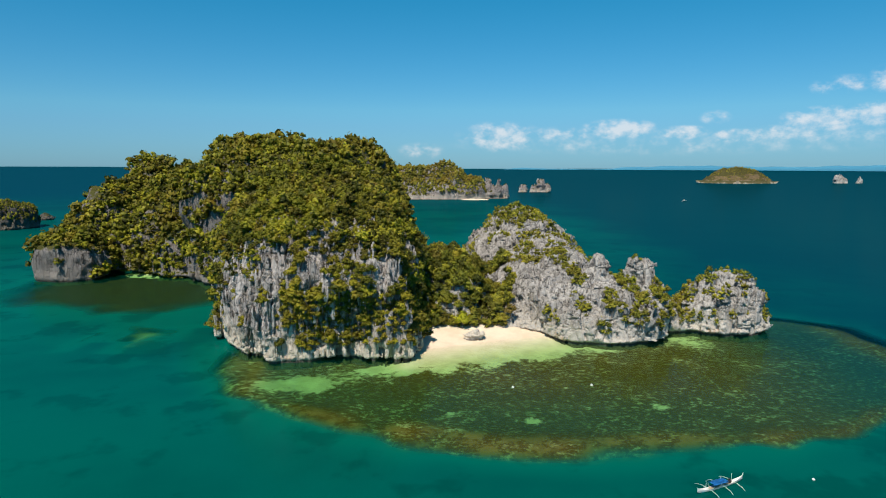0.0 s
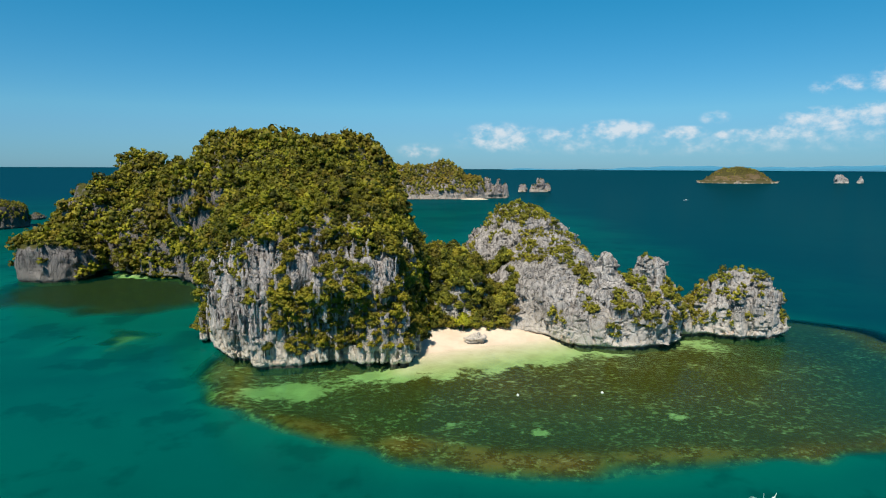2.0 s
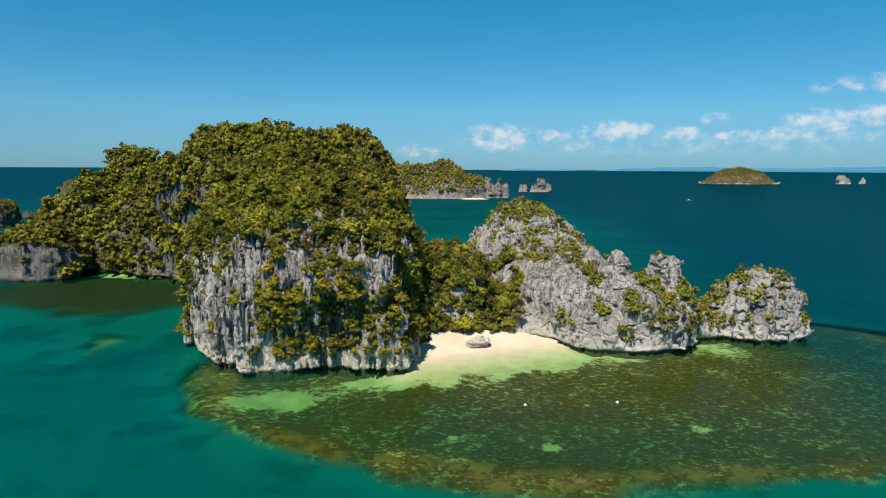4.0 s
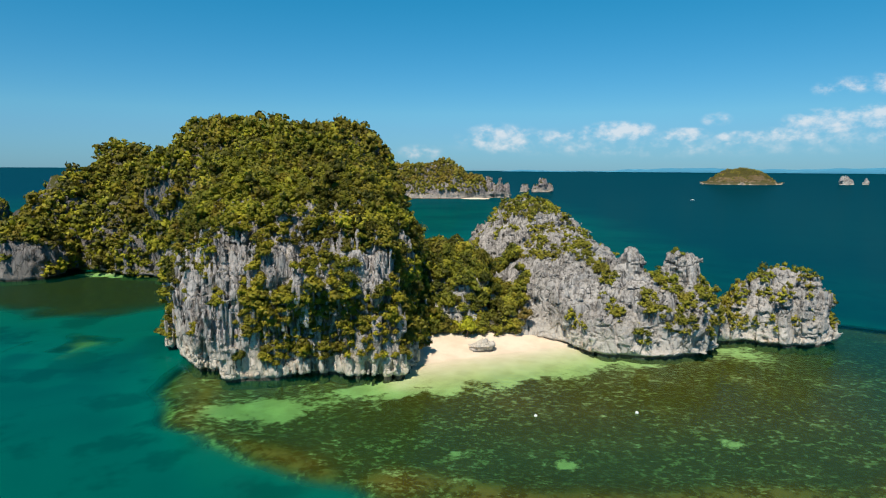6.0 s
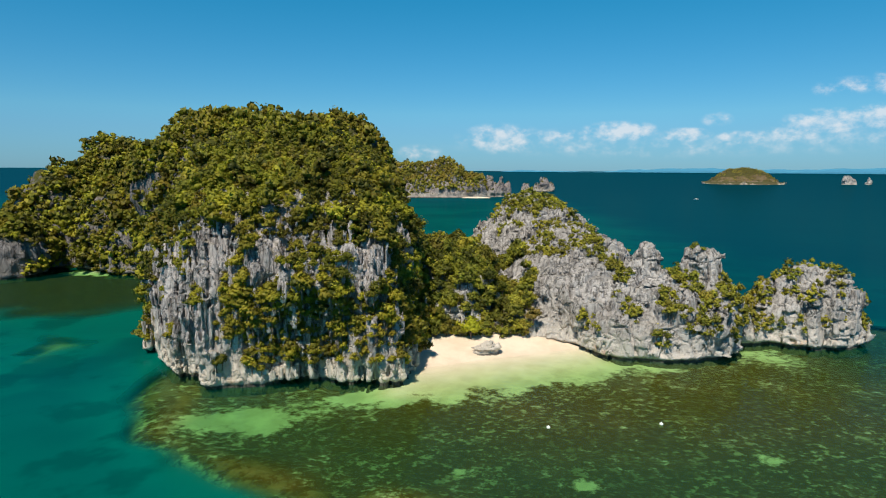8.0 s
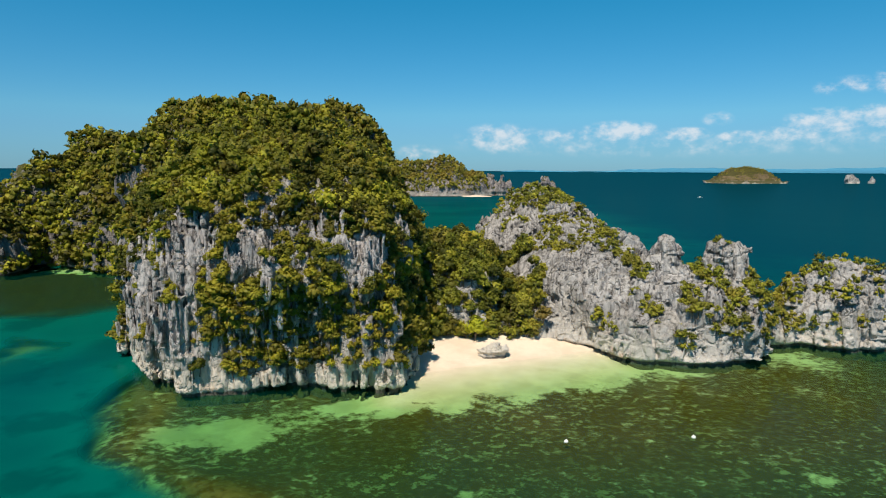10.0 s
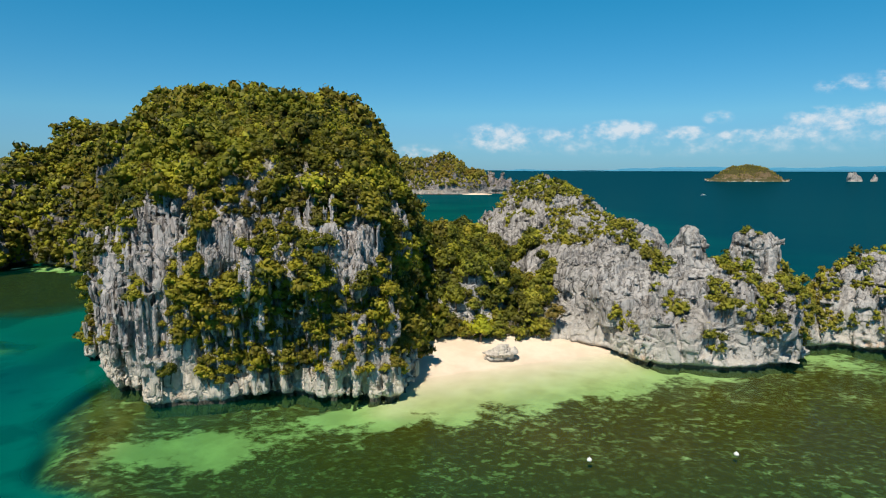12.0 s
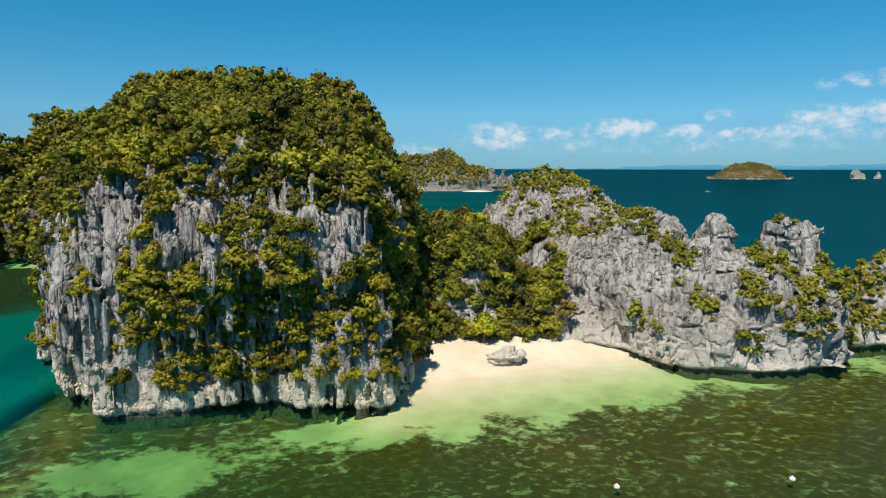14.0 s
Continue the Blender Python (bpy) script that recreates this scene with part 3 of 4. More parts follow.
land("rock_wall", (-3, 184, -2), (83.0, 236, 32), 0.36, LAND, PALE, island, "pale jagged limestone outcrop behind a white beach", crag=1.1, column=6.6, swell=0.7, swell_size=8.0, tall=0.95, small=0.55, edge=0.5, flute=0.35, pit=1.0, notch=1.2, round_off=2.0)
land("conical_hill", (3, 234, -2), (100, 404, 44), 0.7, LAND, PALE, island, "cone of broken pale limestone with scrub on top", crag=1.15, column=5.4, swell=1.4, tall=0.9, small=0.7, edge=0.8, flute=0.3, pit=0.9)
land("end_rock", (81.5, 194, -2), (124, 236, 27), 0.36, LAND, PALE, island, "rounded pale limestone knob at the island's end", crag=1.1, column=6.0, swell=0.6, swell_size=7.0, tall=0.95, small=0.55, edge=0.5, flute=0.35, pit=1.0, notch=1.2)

FAR_LOBES = [(-38, 1056, 48, 50, 60, 0, 2, 1.6, 1.6), (-70, 1062, 110, 64, 54, 0, 2, 1.5, 1.6), (4, 1052, 54, 50, 62, 0, 2, 1.5, 1.5), (50, 1050, 26, 30, 40, 0, 2, 2, 2)]
NEAR_SPIRES = [(76, 1046, 13, 13, 44, 0, 2, 1.8, 1.8), (93, 1046, 11, 10, 36, 0, 2, 2, 2), (106, 1048, 7, 8, 28, 0, 2, 2.4, 2)]
SPIRE_LOBES = [(166, 1285, 12, 12, 19, 0, 2, 3, 2), (188, 1285, 10, 10, 16, 0, 2, 3, 2), (203, 1288, 14, 12, 33, 0, 2, 2, 2), (219, 1288, 6, 8, 22, 0, 2, 4, 2)]
LEFT_LOBES = [(-420, 552, 46, 30, 25, 0, 2.6, 4, 3), (-392, 552, 20, 22, 23, 0, 2.4, 5, 3)]
DOME_LOBES = [(934, 1960, 106, 66, 52, 0, 2, 1.9, 1.5), (934, 1950, 124, 76, 6, 0, 2, 5, 3)]
STACK_LOBES = [(1238, 1925, 17, 18, 33, 0, 2, 2.2, 1.6), (1255, 1925, 14, 14, 20, 0, 2, 2.2, 2)]
SMALL_STACK = [(1306, 1930, 11, 11, 23, 0, 2, 2, 1.6)]
SKERRY = [(-412, 632, 6, 6, 6, 0, 2, 2.4, 2), (-420, 634, 5, 5, 3, 0, 2, 2.4, 2)]
FAR_THINGS = (
    ("distant_headland", (-200, 980, -3), (115, 1125, 75), 3.0, FAR_LOBES, "low forested headland with pale cliffs across the water", "headland", 0.8),
    ("rock_spire", (58, 1025, -3), (120, 1068, 46), 1.6, NEAR_SPIRES, "jagged grey limestone spire at the end of a headland", "rock", 1.6),
    ("rock_spire", (145, 1265, -3), (235, 1310, 36), 2.0, SPIRE_LOBES, "jagged grey limestone spire standing in the sea", "rock", 1.6),
    ("rocky_islet", (-480, 515, -3), (-360, 590, 34), 1.2, LEFT_LOBES, "dark flat-topped limestone islet with sparse scrub", "islet", 1.0),
    ("dome_islet", (800, 1870, -3), (1095, 2045, 64), 3.5, DOME_LOBES, "low dome-shaped green islet with a pale shore", "islet", 0.5),
    ("sea_stack", (1215, 1895, -3), (1280, 1955, 42), 1.8, STACK_LOBES, "bare pale two-humped sea stack", "rock", 1.8),
    ("sea_stack", (1288, 1912, -3), (1325, 1950, 30), 1.6, SMALL_STACK, "small bare pale sea stack", "rock", 1.5),
    ("sea_rock", (-428, 622, -2), (-402, 642, 9), 0.6, SKERRY, "low dark rock awash beside the islet", "rock", 0.6),
)
for name, low, high, cell, lobes, label, category, crag in FAR_THINGS:
    verts, faces = rock(low, high, cell, lobes, crag=crag, column=7.0 if cell > 2 else 4.0, swell=3.0 if cell > 2 else 1.5, swell_size=20.0, notch=0.8, round_off=4.0)
    SKINS[name] = (verts, faces)
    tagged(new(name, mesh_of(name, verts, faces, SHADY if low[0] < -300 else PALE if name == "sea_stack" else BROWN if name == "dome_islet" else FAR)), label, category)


# ---- plants ----
def crown_mesh(rng, puffs, leaves, size, flat=0.95):
    """A crown: a handful of puffs, each a dark core set about with bent leaf sprays."""
    verts, faces = [], []
    t = (1 + 5 ** 0.5) / 2
    ico = np.array([(-1, t, 0), (1, t, 0), (-1, -t, 0), (1, -t, 0), (0, -1, t), (0, 1, t), (0, -1, -t), (0, 1, -t), (t, 0, -1), (t, 0, 1), (-t, 0, -1), (-t, 0, 1)]) / math.hypot(1, t)
    tris = [(0, 11, 5), (0, 5, 1), (0, 1, 7), (0, 7, 10), (0, 10, 11), (1, 5, 9), (5, 11, 4), (11, 10, 2), (10, 7, 6), (7, 1, 8), (3, 9, 4), (3, 4, 2), (3, 2, 6), (3, 6, 8), (3, 8, 9), (4, 9, 5), (2, 4, 11), (6, 2, 10), (8, 6, 7), (9, 8, 1)]
    count = 0
    for k in range(puffs):
        a, r = k * 2.4 + rng.uniform(-0.5, 0.5), (0 if k == 0 else rng.uniform(0.3, 0.62))
        c = np.array([r * math.cos(a), r * math.sin(a), (0.42 if k == 0 else rng.uniform(-0.45, 0.4)) * flat])
        pr = rng.uniform(0.34, 0.52) * (1.1 if k == 0 else 1)
        core = c + ico * pr * 0.66 * rng.uniform(0.8, 1.15, (12, 1)) * (1, 1, flat)
        verts.append(core)
        faces.extend([(i + count, j + count, l + count) for i, j, l in tris])
        count += 12
        for _ in range(leaves):
            n = rng.normal(size=3)
            n[2] = abs(n[2]) * 1.1 - 0.45
            n /= np.linalg.norm(n)
            at = c + n * pr * rng.uniform(0.6, 1.25) * (1, 1, flat)
            n2 = n + rng.normal(size=3) * 0.33 + (0, 0, 0.1)
            n2 /= np.linalg.norm(n2)
            u = np.cross(n2, rng.normal(size=3))
            u /= np.linalg.norm(u)
            v = np.cross(n2, u)
            s = size * rng.uniform(0.5, 1.5)
            tip = -n2 * s * 0.35
            verts.append(np.stack([at - u * s + tip, at - v * s * 0.55, at + u * s + tip, at + v * s * 0.6]))
            faces.extend([(count, count + 1, count + 3), (count + 1, count + 2, count + 3)])
            count += 4
    return np.concatenate(verts), np.array(faces)


def trunk_mesh(rng, lean=0.15):
    """A tapered trunk that forks into three limbs, for a crown of radius 1 centred on the origin."""
    verts, faces = [], []

    def limb(a, b, ra, rb):
        w = (b - a) / np.linalg.norm(b - a)
        u = np.cross(w, (0.3, 0.9, 0.1))
        u /= np.linalg.norm(u)
        v = np.cross(w, u)
        base = len(verts)
        for at, r in ((a, ra), (b, rb)):
            for k in range(5):
                verts.append(at + r * (u * math.cos(k * 1.2566) + v * math.sin(k * 1.2566)))
        for k in range(5):
            j = (k + 1) % 5
            faces.extend([(base + k, base + j, base + 5 + j), (base + k, base + 5 + j, base + 5 + k)])

    fork = np.array([rng.uniform(-lean, lean), rng.uniform(-lean, lean), -0.55])
    limb(np.array([0, 0, -1.45]), fork, 0.09, 0.06)
    for k in range(3):
        a = 2.1 * k + rng.uniform(-0.4, 0.4)
        limb(fork, np.array([0.45 * math.cos(a), 0.45 * math.sin(a), rng.uniform(-0.1, 0.15)]), 0.055, 0.02)
    return np.array(verts), np.array(faces)


rng = np.random.default_rng(5)
NEAR = [crown_mesh(rng, 9, 34, 0.135) for _ in range(6)]
MID = [crown_mesh(rng, 6, 22, 0.155) for _ in range(6)]
RIDGE = [crown_mesh(rng, 5, 8, 0.26) for _ in range(6)]
FARK = [crown_mesh(rng, 4, 4, 0.34) for _ in range(4)]
TRUNKS = [trunk_mesh(rng) for _ in range(3)]


def scatter(name, density, spacing, seed):
    """Places on a rock's skin, no two nearer than the spacing."""
    verts, faces = SKINS[name]
    n, area, mid = normals_of(verts, faces)
    r = np.random.default_rng(seed)
    want = density(mid, n)
    pick = r.random(len(mid)) < np.clip(area / (spacing * spacing) * 5, 0, 1) * (want > 0)
    at, nn, ww = mid[pick], n[pick], want[pick]
    order = r.permutation(len(at))
    at, nn, ww = at[order], nn[order], ww[order]
    taken, keep = {}, []
    for i, (p, w) in enumerate(zip(at, ww)):
        if r.random() > w:
            continue
        key = tuple((p // spacing).astype(int))
        near = [q for a in (-1, 0, 1) for b in (-1, 0, 1) for c in (-1, 0, 1) for q in taken.get((key[0] + a, key[1] + b, key[2] + c), ())]
        if all((p[0] - q[0]) ** 2 + (p[1] - q[1]) ** 2 + (p[2] - q[2]) ** 2 > spacing * spacing for q in near):
            taken.setdefault(key, []).append(p)
            keep.append(i)
    return at[keep], nn[keep]


def turned(verts, at, yaw, size, tall=1.0):
    c, s = math.cos(yaw), math.sin(yaw)
    return np.stack([at[0] + size * (c * verts[:, 0] - s * verts[:, 1]), at[1] + size * (s * verts[:, 0] + c * verts[:, 1]), at[2] + size * tall * verts[:, 2]], 1)


def thicket(name, places, radii, kinds, mat, label, category="scrub"):
    """Uncounted plants, as one object."""
    r = np.random.default_rng(len(places))
    vs, fs, count = [], [], 0
    for p, size in zip(places, radii):
        yaw, k = r.uniform(0, 6.28), r.integers(len(kinds))
        v, f = kinds[k]
        vs.append(turned(v, p, yaw, size, r.uniform(0.8, 1.15)))
        fs.append(f + count)
        count += len(v)
    me = mesh_of(name, np.concatenate(vs), np.concatenate(fs), mat)
    return tagged(new(name, me), label, category, kind="stuff")


def plant_maker(name, kinds, mat, label, category, group):
    """Prototypes of a countable plant: crown and trunk under one root; returns a function that sets one down."""
    roots, used = [], set()
    for k, (v, f) in enumerate(kinds):
        root = tagged(new(name), label, category, group)
        linked("crown", mesh_of("crown", v, f, mat[k] if isinstance(mat, list) else mat), root)
        tv, tf = TRUNKS[k % len(TRUNKS)]
        linked("trunk", mesh_of("trunk", tv, tf, BARK), root, "thin grey-brown trunk and limbs")
        roots.append(root)

    def place(at, size, yaw, tall, k):
        m = Matrix.LocRotScale(at, Euler((0, 0, yaw)), (size, size, size * tall))
        if k not in used:
            used.add(k)
            roots[k].matrix_basis = m
        else:
            copy = copy_thing(roots[k], Matrix())
            copy.matrix_basis = m
    return place


def zone(p, spots, axes):
    """How strongly a place lies in any of some oval spots."""
    best = np.full(len(p), -1.0)
    for c, r in spots:
        q = sum(((p[:, k] - c[i]) / r[i]) ** 2 for i, k in enumerate(axes))
        best = np.maximum(best, 1 - q)
    return best


def headland_cover(p, n):
    x, y, z = p.T
    patch = vnoise(x / 6.5, y / 6.5, z / 6.5, 90) + 0.4 * vnoise(x / 2.6, y / 2.6, z / 2.6, 91)
    ledge = ease(n[:, 2] + 0.45 * patch, 0.15, 0.6)
    face = y < 192
    bare = zone(p, [((-62, 8), (14, 16)), ((-49, 28), (6, 6)), ((-52, 20), (5, 7)), ((-38, 26), (4.5, 6)), ((-17, 25), (5, 6)), ((-33, 23), (2, 5)), ((-20, 3), (12, 3)), ((-51, 5), (8, 6))], (0, 2))
    up = ease(z + 8 * patch, 27, 35)
    want = np.where(face, np.maximum(up, 0.9 * ease(patch + 0.25 * n[:, 2], -0.65, -0.15) * (n[:, 2] > -0.7)), np.maximum(ledge, up * 0.9))
    want = np.where(face & (bare > 0) & (z < 37), want * ease(patch - bare * 1.1, 0.0, 0.4), want)
    tufts = zone(p, [((-65, 17), (1.4, 2)), ((-59, 26), (2.5, 3)), ((-68, 24), (1.5, 2.5)), ((-61, 10), (1, 1.4)), ((-52, 20), (1.5, 2)), ((-48, 6), (1.2, 1.2))], (0, 2))
    want = np.where(face, np.maximum(want, ease(tufts + 0.2 * patch, 0.0, 0.3)), want)
    # extra shrubs on the right face stand in for its deep shade
    side = (x > -14) & (n[:, 0] > 0.55) & (z < 44)
    want = np.where(side, np.maximum(want * 0.9, 0.85 * ease(patch, -0.5, 0.0)), want)
    wood = (x > -13) & (y > 206) & (z > 1.3) & (z < 27)
    want = np.where(wood, np.maximum(want, 1.0), want)
    return want * (z > np.where(face, 3.8, np.where(wood, 0.0, np.where(side, 1.6, 3.0))) + 2.5 * patch * (1 - wood)) * (n[:, 2] > -0.7)


def hill_cover(p, n):
    x, y, z = p.T
    patch = vnoise(x / 9, y / 9, z / 9, 92)
    want = ease(n[:, 2] + 0.3 * patch, 0.05, 0.3)
    want = np.where((x > -180) & (x < -134) & (y < 338) & (z < 9), np.maximum(want, 0.9), want)
    bare = zone(p, [((-207, 358, 42), (15, 24, 15)), ((-130, 331, 47), (9, 22, 12)), ((-192, 294, 7), (22, 16, 11)), ((-126, 303, 4), (9, 14, 8))], (0, 1, 2))
    want = np.where(bare > 0, want * ease(patch - bare, -0.1, 0.4), want)
    return want * (z > np.where((x > -180) & (x < -134) & (y < 338), 0.5, 3.5 + patch))


def wall_cover(p, n):
    x, y, z = p.T
    patch = vnoise(x / 4, y / 4, z / 4, 94)
    wood = ease(21 + np.clip(y - 212, 0, 30) * 0.2 - x + 3 * patch, 0, 4) * (y > 203.5 + 1.5 * patch) * (z > 1.3)
    spots = zone(p, [((62, 9), (4, 2.6)), ((52, 5.5), (2.2, 3)), ((56, 13), (3.5, 3)), ((71, 7), (2.6, 3.5)), ((73, 15), (3, 3)), ((63, 18), (3.5, 2.5)), ((47, 19), (3, 3)), ((81, 9), (6, 4)), ((46, 11), (2, 2.5)), ((36, 8), (2.5, 2.5)), ((66, 14), (3, 2)), ((43, 24), (3, 3)), ((68, 25), (1.4, 0.8)), ((76, 9), (3, 3))], (0, 2))
    scrub = ease(spots + 0.3 * patch, 0.1, 0.5) * (n[:, 2] > -0.1) + 0.0 * x
    return np.maximum(wood, scrub * (x > 26)) * (z > 1.3)


def cone_cover(p, n):
    x, y, z = p.T
    patch = vnoise(x / 5, y / 5, z / 5, 96)
    wood = ease(19 - x + 3 * patch - np.clip(y - 238, 0, 90) * 0.4, 0, 4) * (z > 1.6)
    top = ease(z + 4 * patch, 27, 32)
    scrub = ease(patch + 0.3 * n[:, 2], 0.42, 0.62)
    return np.maximum(np.maximum(wood, top), scrub) * (z > 1.6)


def end_cover(p, n):
    x, y, z = p.T
    patch = vnoise(x / 3.2, y / 3.2, z / 3.2, 98)
    west = ease(90 - x + 3 * patch, 0, 4) * (z > 4)
    return np.maximum(west, ease(patch + 0.25 * n[:, 2], 0.36, 0.55)) * (z > 4.0)


def sized(n, low, high, seed):
    u = np.random.default_rng(seed).random(n)
    return low + (high - low) * (0.55 * u + 0.75 * u ** 4)


# the wood behind the beach and the scrub on the pale rocks: plants that can be counted
tree = plant_maker("tree", NEAR, [LEAF, LEAF_BRIGHT, LEAF_WOOD, LEAF_WOOD, LEAF_BRIGHT, LEAF_WOOD], "leafy yellow-green tree in the wood behind the beach", "tree", "trees behind the beach")
shrub = plant_maker("shrub", [MID[k] for k in range(4)], LEAF_BRIGHT, "yellow-green shrub rooted in cracks of pale limestone", "shrub", "shrubs on the pale rocks")
r = np.random.default_rng(11)
wall_at, wall_n = scatter("rock_wall", wall_cover, 1.5, 21)
cone_at, cone_n = scatter("conical_hill", cone_cover, 2.1, 22)
end_at, end_n = scatter("end_rock", end_cover, 1.7, 23)
shrubs = 0
rest = []
taken = []
for p, n in zip(np.concatenate([wall_at, cone_at, end_at]), np.concatenate([wall_n, cone_n, end_n])):
    wood = p[0] < 28 and p[1] < 270
    if wood:
        if any((p[0] - q[0]) ** 2 + (p[1] - q[1]) ** 2 < 2.9 for q in taken):
            continue
        taken.append(p)
        size = r.uniform(1.9, 3.4)
        tree(Vector(p) + Vector((0, 0, size * 1.0)), size, r.uniform(0, 6.28), r.uniform(0.85, 1.1), int(r.integers(6)))
    else:
        size = r.uniform(0.8, 1.9) * (1.25 if p[1] > 240 else 1.0)
        if shrubs >= 300:
            rest.append((np.array(p) + n * size * 0.25 + (0, 0, size * 0.45), size))
            continue
        shrubs += 1
        at = Vector(p) + Vector(n) * size * 0.25 + Vector((0, 0, size * 0.45))
        shrub(at, size, r.uniform(0, 6.28), r.uniform(0.75, 1.1), int(r.integers(4)))

thicket("rock_scrub", [a for a, b in rest], [b for a, b in rest], RIDGE, LEAF_BRIGHT, "yellow-green scrub in the cracks of pale limestone")
front, front_n = scatter("headland", headland_cover, 1.6, 24)
back, back_n = scatter("headland_top", headland_cover, 1.9, 26)
at, n = np.concatenate([front, back]), np.concatenate([front_n, back_n])
size = sized(len(at), 1.1, 2.9, 31) * (1 + 0.25 * vnoise(at[:, 0] / 9, at[:, 1] / 9, at[:, 2] / 9, 34))
size = np.where(at[:, 1] < 190, size * 0.85, size)
size = np.where((at[:, 0] < -47) & (at[:, 1] < 200) & (at[:, 2] < 28), size * 0.62, size)
order = np.argsort(at[:, 1])
at, n, size = at[order], n[order], size[order]
bush = plant_maker("cliff_shrub", NEAR[:5], LEAF_CLIFF, "olive-green shrub growing out of the headland cliff", "shrub", "shrubs on the headland cliff")
for p, m, s in zip(at[:300], n[:300], size[:300]):
    bush(Vector(p) + Vector(m) * float(s) * 0.3 + Vector((0, 0, float(s) * 0.45)), float(s), r.uniform(0, 6.28), r.uniform(0.75, 1.1), int(r.integers(5)))
put = at + n * (size * 0.3)[:, None] + np.array([0, 0, 1]) * (size * np.random.default_rng(35).uniform(0.25, 0.85, len(size)))[:, None]
thicket("headland_scrub", put[300:], size[300:], MID, LEAF, "dense olive-green scrub over the top of the headland")

lime = plant_maker("tree", NEAR[:1], LEAF_LIME, "round bright lime-green tree at the edge of the beach", "tree", "trees behind the beach")
lime(Vector((6.6, 205.6, 5.0)), 3.2, 0.4, 0.95, 0)
under = plant_maker("bush", MID[:3], LEAF_WOOD, "low leafy green bush where the wood meets the sand", "bush", "bushes along the beach")
for k in range(26):
    bx = -7 + 28 * k / 25 + r.uniform(-0.5, 0.5)
    by = 207.0 + 0.1 * bx + r.uniform(-1.2, 1.6)
    bz, size = float(bed_height(np.array([bx]), np.array([by]))[0][0]), r.uniform(1.2, 2.0)
    under(Vector((bx, by, bz + size * 0.75)), size, r.uniform(0, 6.28), r.uniform(0.8, 1.1), k % 3)
dry = plant_maker("shrub", NEAR[1:2], LEAF_DRY, "olive-brown shrub on low rocks behind the beach", "shrub", "shrubs on the pale rocks")
dry(Vector((23.5, 209.5, 8.0)), 2.6, 1.2, 0.9, 0)

at, n = scatter("wooded_hill", hill_cover, 3.3, 25)
keep = (n[:, 1] < 0.3) | (np.random.default_rng(36).random(len(at)) < 0.45)
at, n = at[keep], n[keep]
size = sized(len(at), 2.2, 4.5, 32)
near = at[:, 1] < 290
put = at + n * (size * 0.3)[:, None] + np.array([0, 0, 1]) * (size * 0.45)[:, None]
thicket("hill_forest", put[near], size[near], MID, LEAF, "olive-green forest on the slope of the hill", "forest")
thicket("ridge_forest", put[~near], size[~near], RIDGE, LEAF, "olive and yellow-green forest over hill and ridge", "forest")


def far_cover(p, n):
    patch = vnoise(p[:, 0] / 20, p[:, 1] / 20, p[:, 2] / 12, 99)
    return ease(n[:, 2] + 0.4 * patch, -0.3, 0.0) * (p[:, 2] > 9 + 7 * patch)


def dome_cover(p, n):
    patch = vnoise(p[:, 0] / 26, p[:, 1] / 26, p[:, 2] / 14, 97)
    return ease(patch + 0.02 * (p[:, 2] - 22) + 0.003 * (p[:, 0] - 946), -0.3, 0.05) * (p[:, 2] > 10)


for name, spacing, low, high in (("distant_headland", 5.0, 3.8, 7.0), ("dome_islet", 5.5, 2.2, 4.2), ("rocky_islet", 2.6, 1.3, 2.4)):
    at, n = scatter(name, dome_cover if name == "dome_islet" else far_cover, spacing, 41)
    size = sized(len(at), low, high, 42)
    put = at + np.array([0, 0, 1]) * (size * 0.2)[:, None]
    thicket(name + "_scrub", put, size, FARK, LEAF if name == "rocky_islet" else LEAF_FAR, "low olive scrub covering a distant rock")


# ---- small things ----
def boulder():
    lobes = [(-0.6, 0, 4.6, 2.8, 2.5, 0.2, 2.4, 2.4, 1.7), (2.2, 0.2, 2.9, 2.0, 2.8, 0, 2, 5, 2), (-3.0, -0.3, 2.2, 1.7, 1.6, 0, 2, 2, 2)]
    verts, faces = rock((-7, -5, -1.2), (7, 5, 4.2), 0.2, lobes, crag=0.4, column=2.4, swell=0.5, swell_size=3.0, notch=1.3, tall=0.8, small=0.5, edge=0.3, seed=9, round_off=1.0)
    ob = new("boulder", mesh_of("boulder", verts, faces, BOULDER))
    ob.matrix_world = pose(10.0, 197.8, 0.75) @ Matrix.Scale(0.82, 4)
    return tagged(ob, "pale pitted limestone boulder lying on the white sand", "boulder")


boulder()


def buoy(at, size):
    bm = bmesh.new()
    bmesh.ops.create_uvsphere(bm, u_segments=16, v_segments=10, radius=0.55 * size, matrix=Matrix.Diagonal((1, 1, 0.8, 1)))
    root = tagged(new("buoy"), "round white plastic mooring buoy afloat", "buoy", "mooring buoys")
    root.matrix_world = pose(at[0], at[1], 0.12)
    part("float", bm, WHITE, root)
    bm = bmesh.new()
    bmesh.ops.create_cone(bm, cap_ends=True, segments=10, radius1=0.12 * size, radius2=0.07 * size, depth=0.3 * size, matrix=Matrix.Translation((0, 0, 0.52 * size)))
    part("neck", bm, WHITE, root)


WHITE = plain("white_paint", (0.8, 0.79, 0.76), 0.4, 0.15)
BLUE = plain("blue_tarpaulin", (0.02, 0.20, 0.55), 0.55, 0.3, 1.5)
BAMBOO = plain("painted_bamboo", (0.50, 0.68, 0.58), 0.5, 0.3)
DARK = plain("dark_engine", (0.03, 0.03, 0.035), 0.5)
WOOD = plain("deck_planks", (0.42, 0.33, 0.22), 0.7)
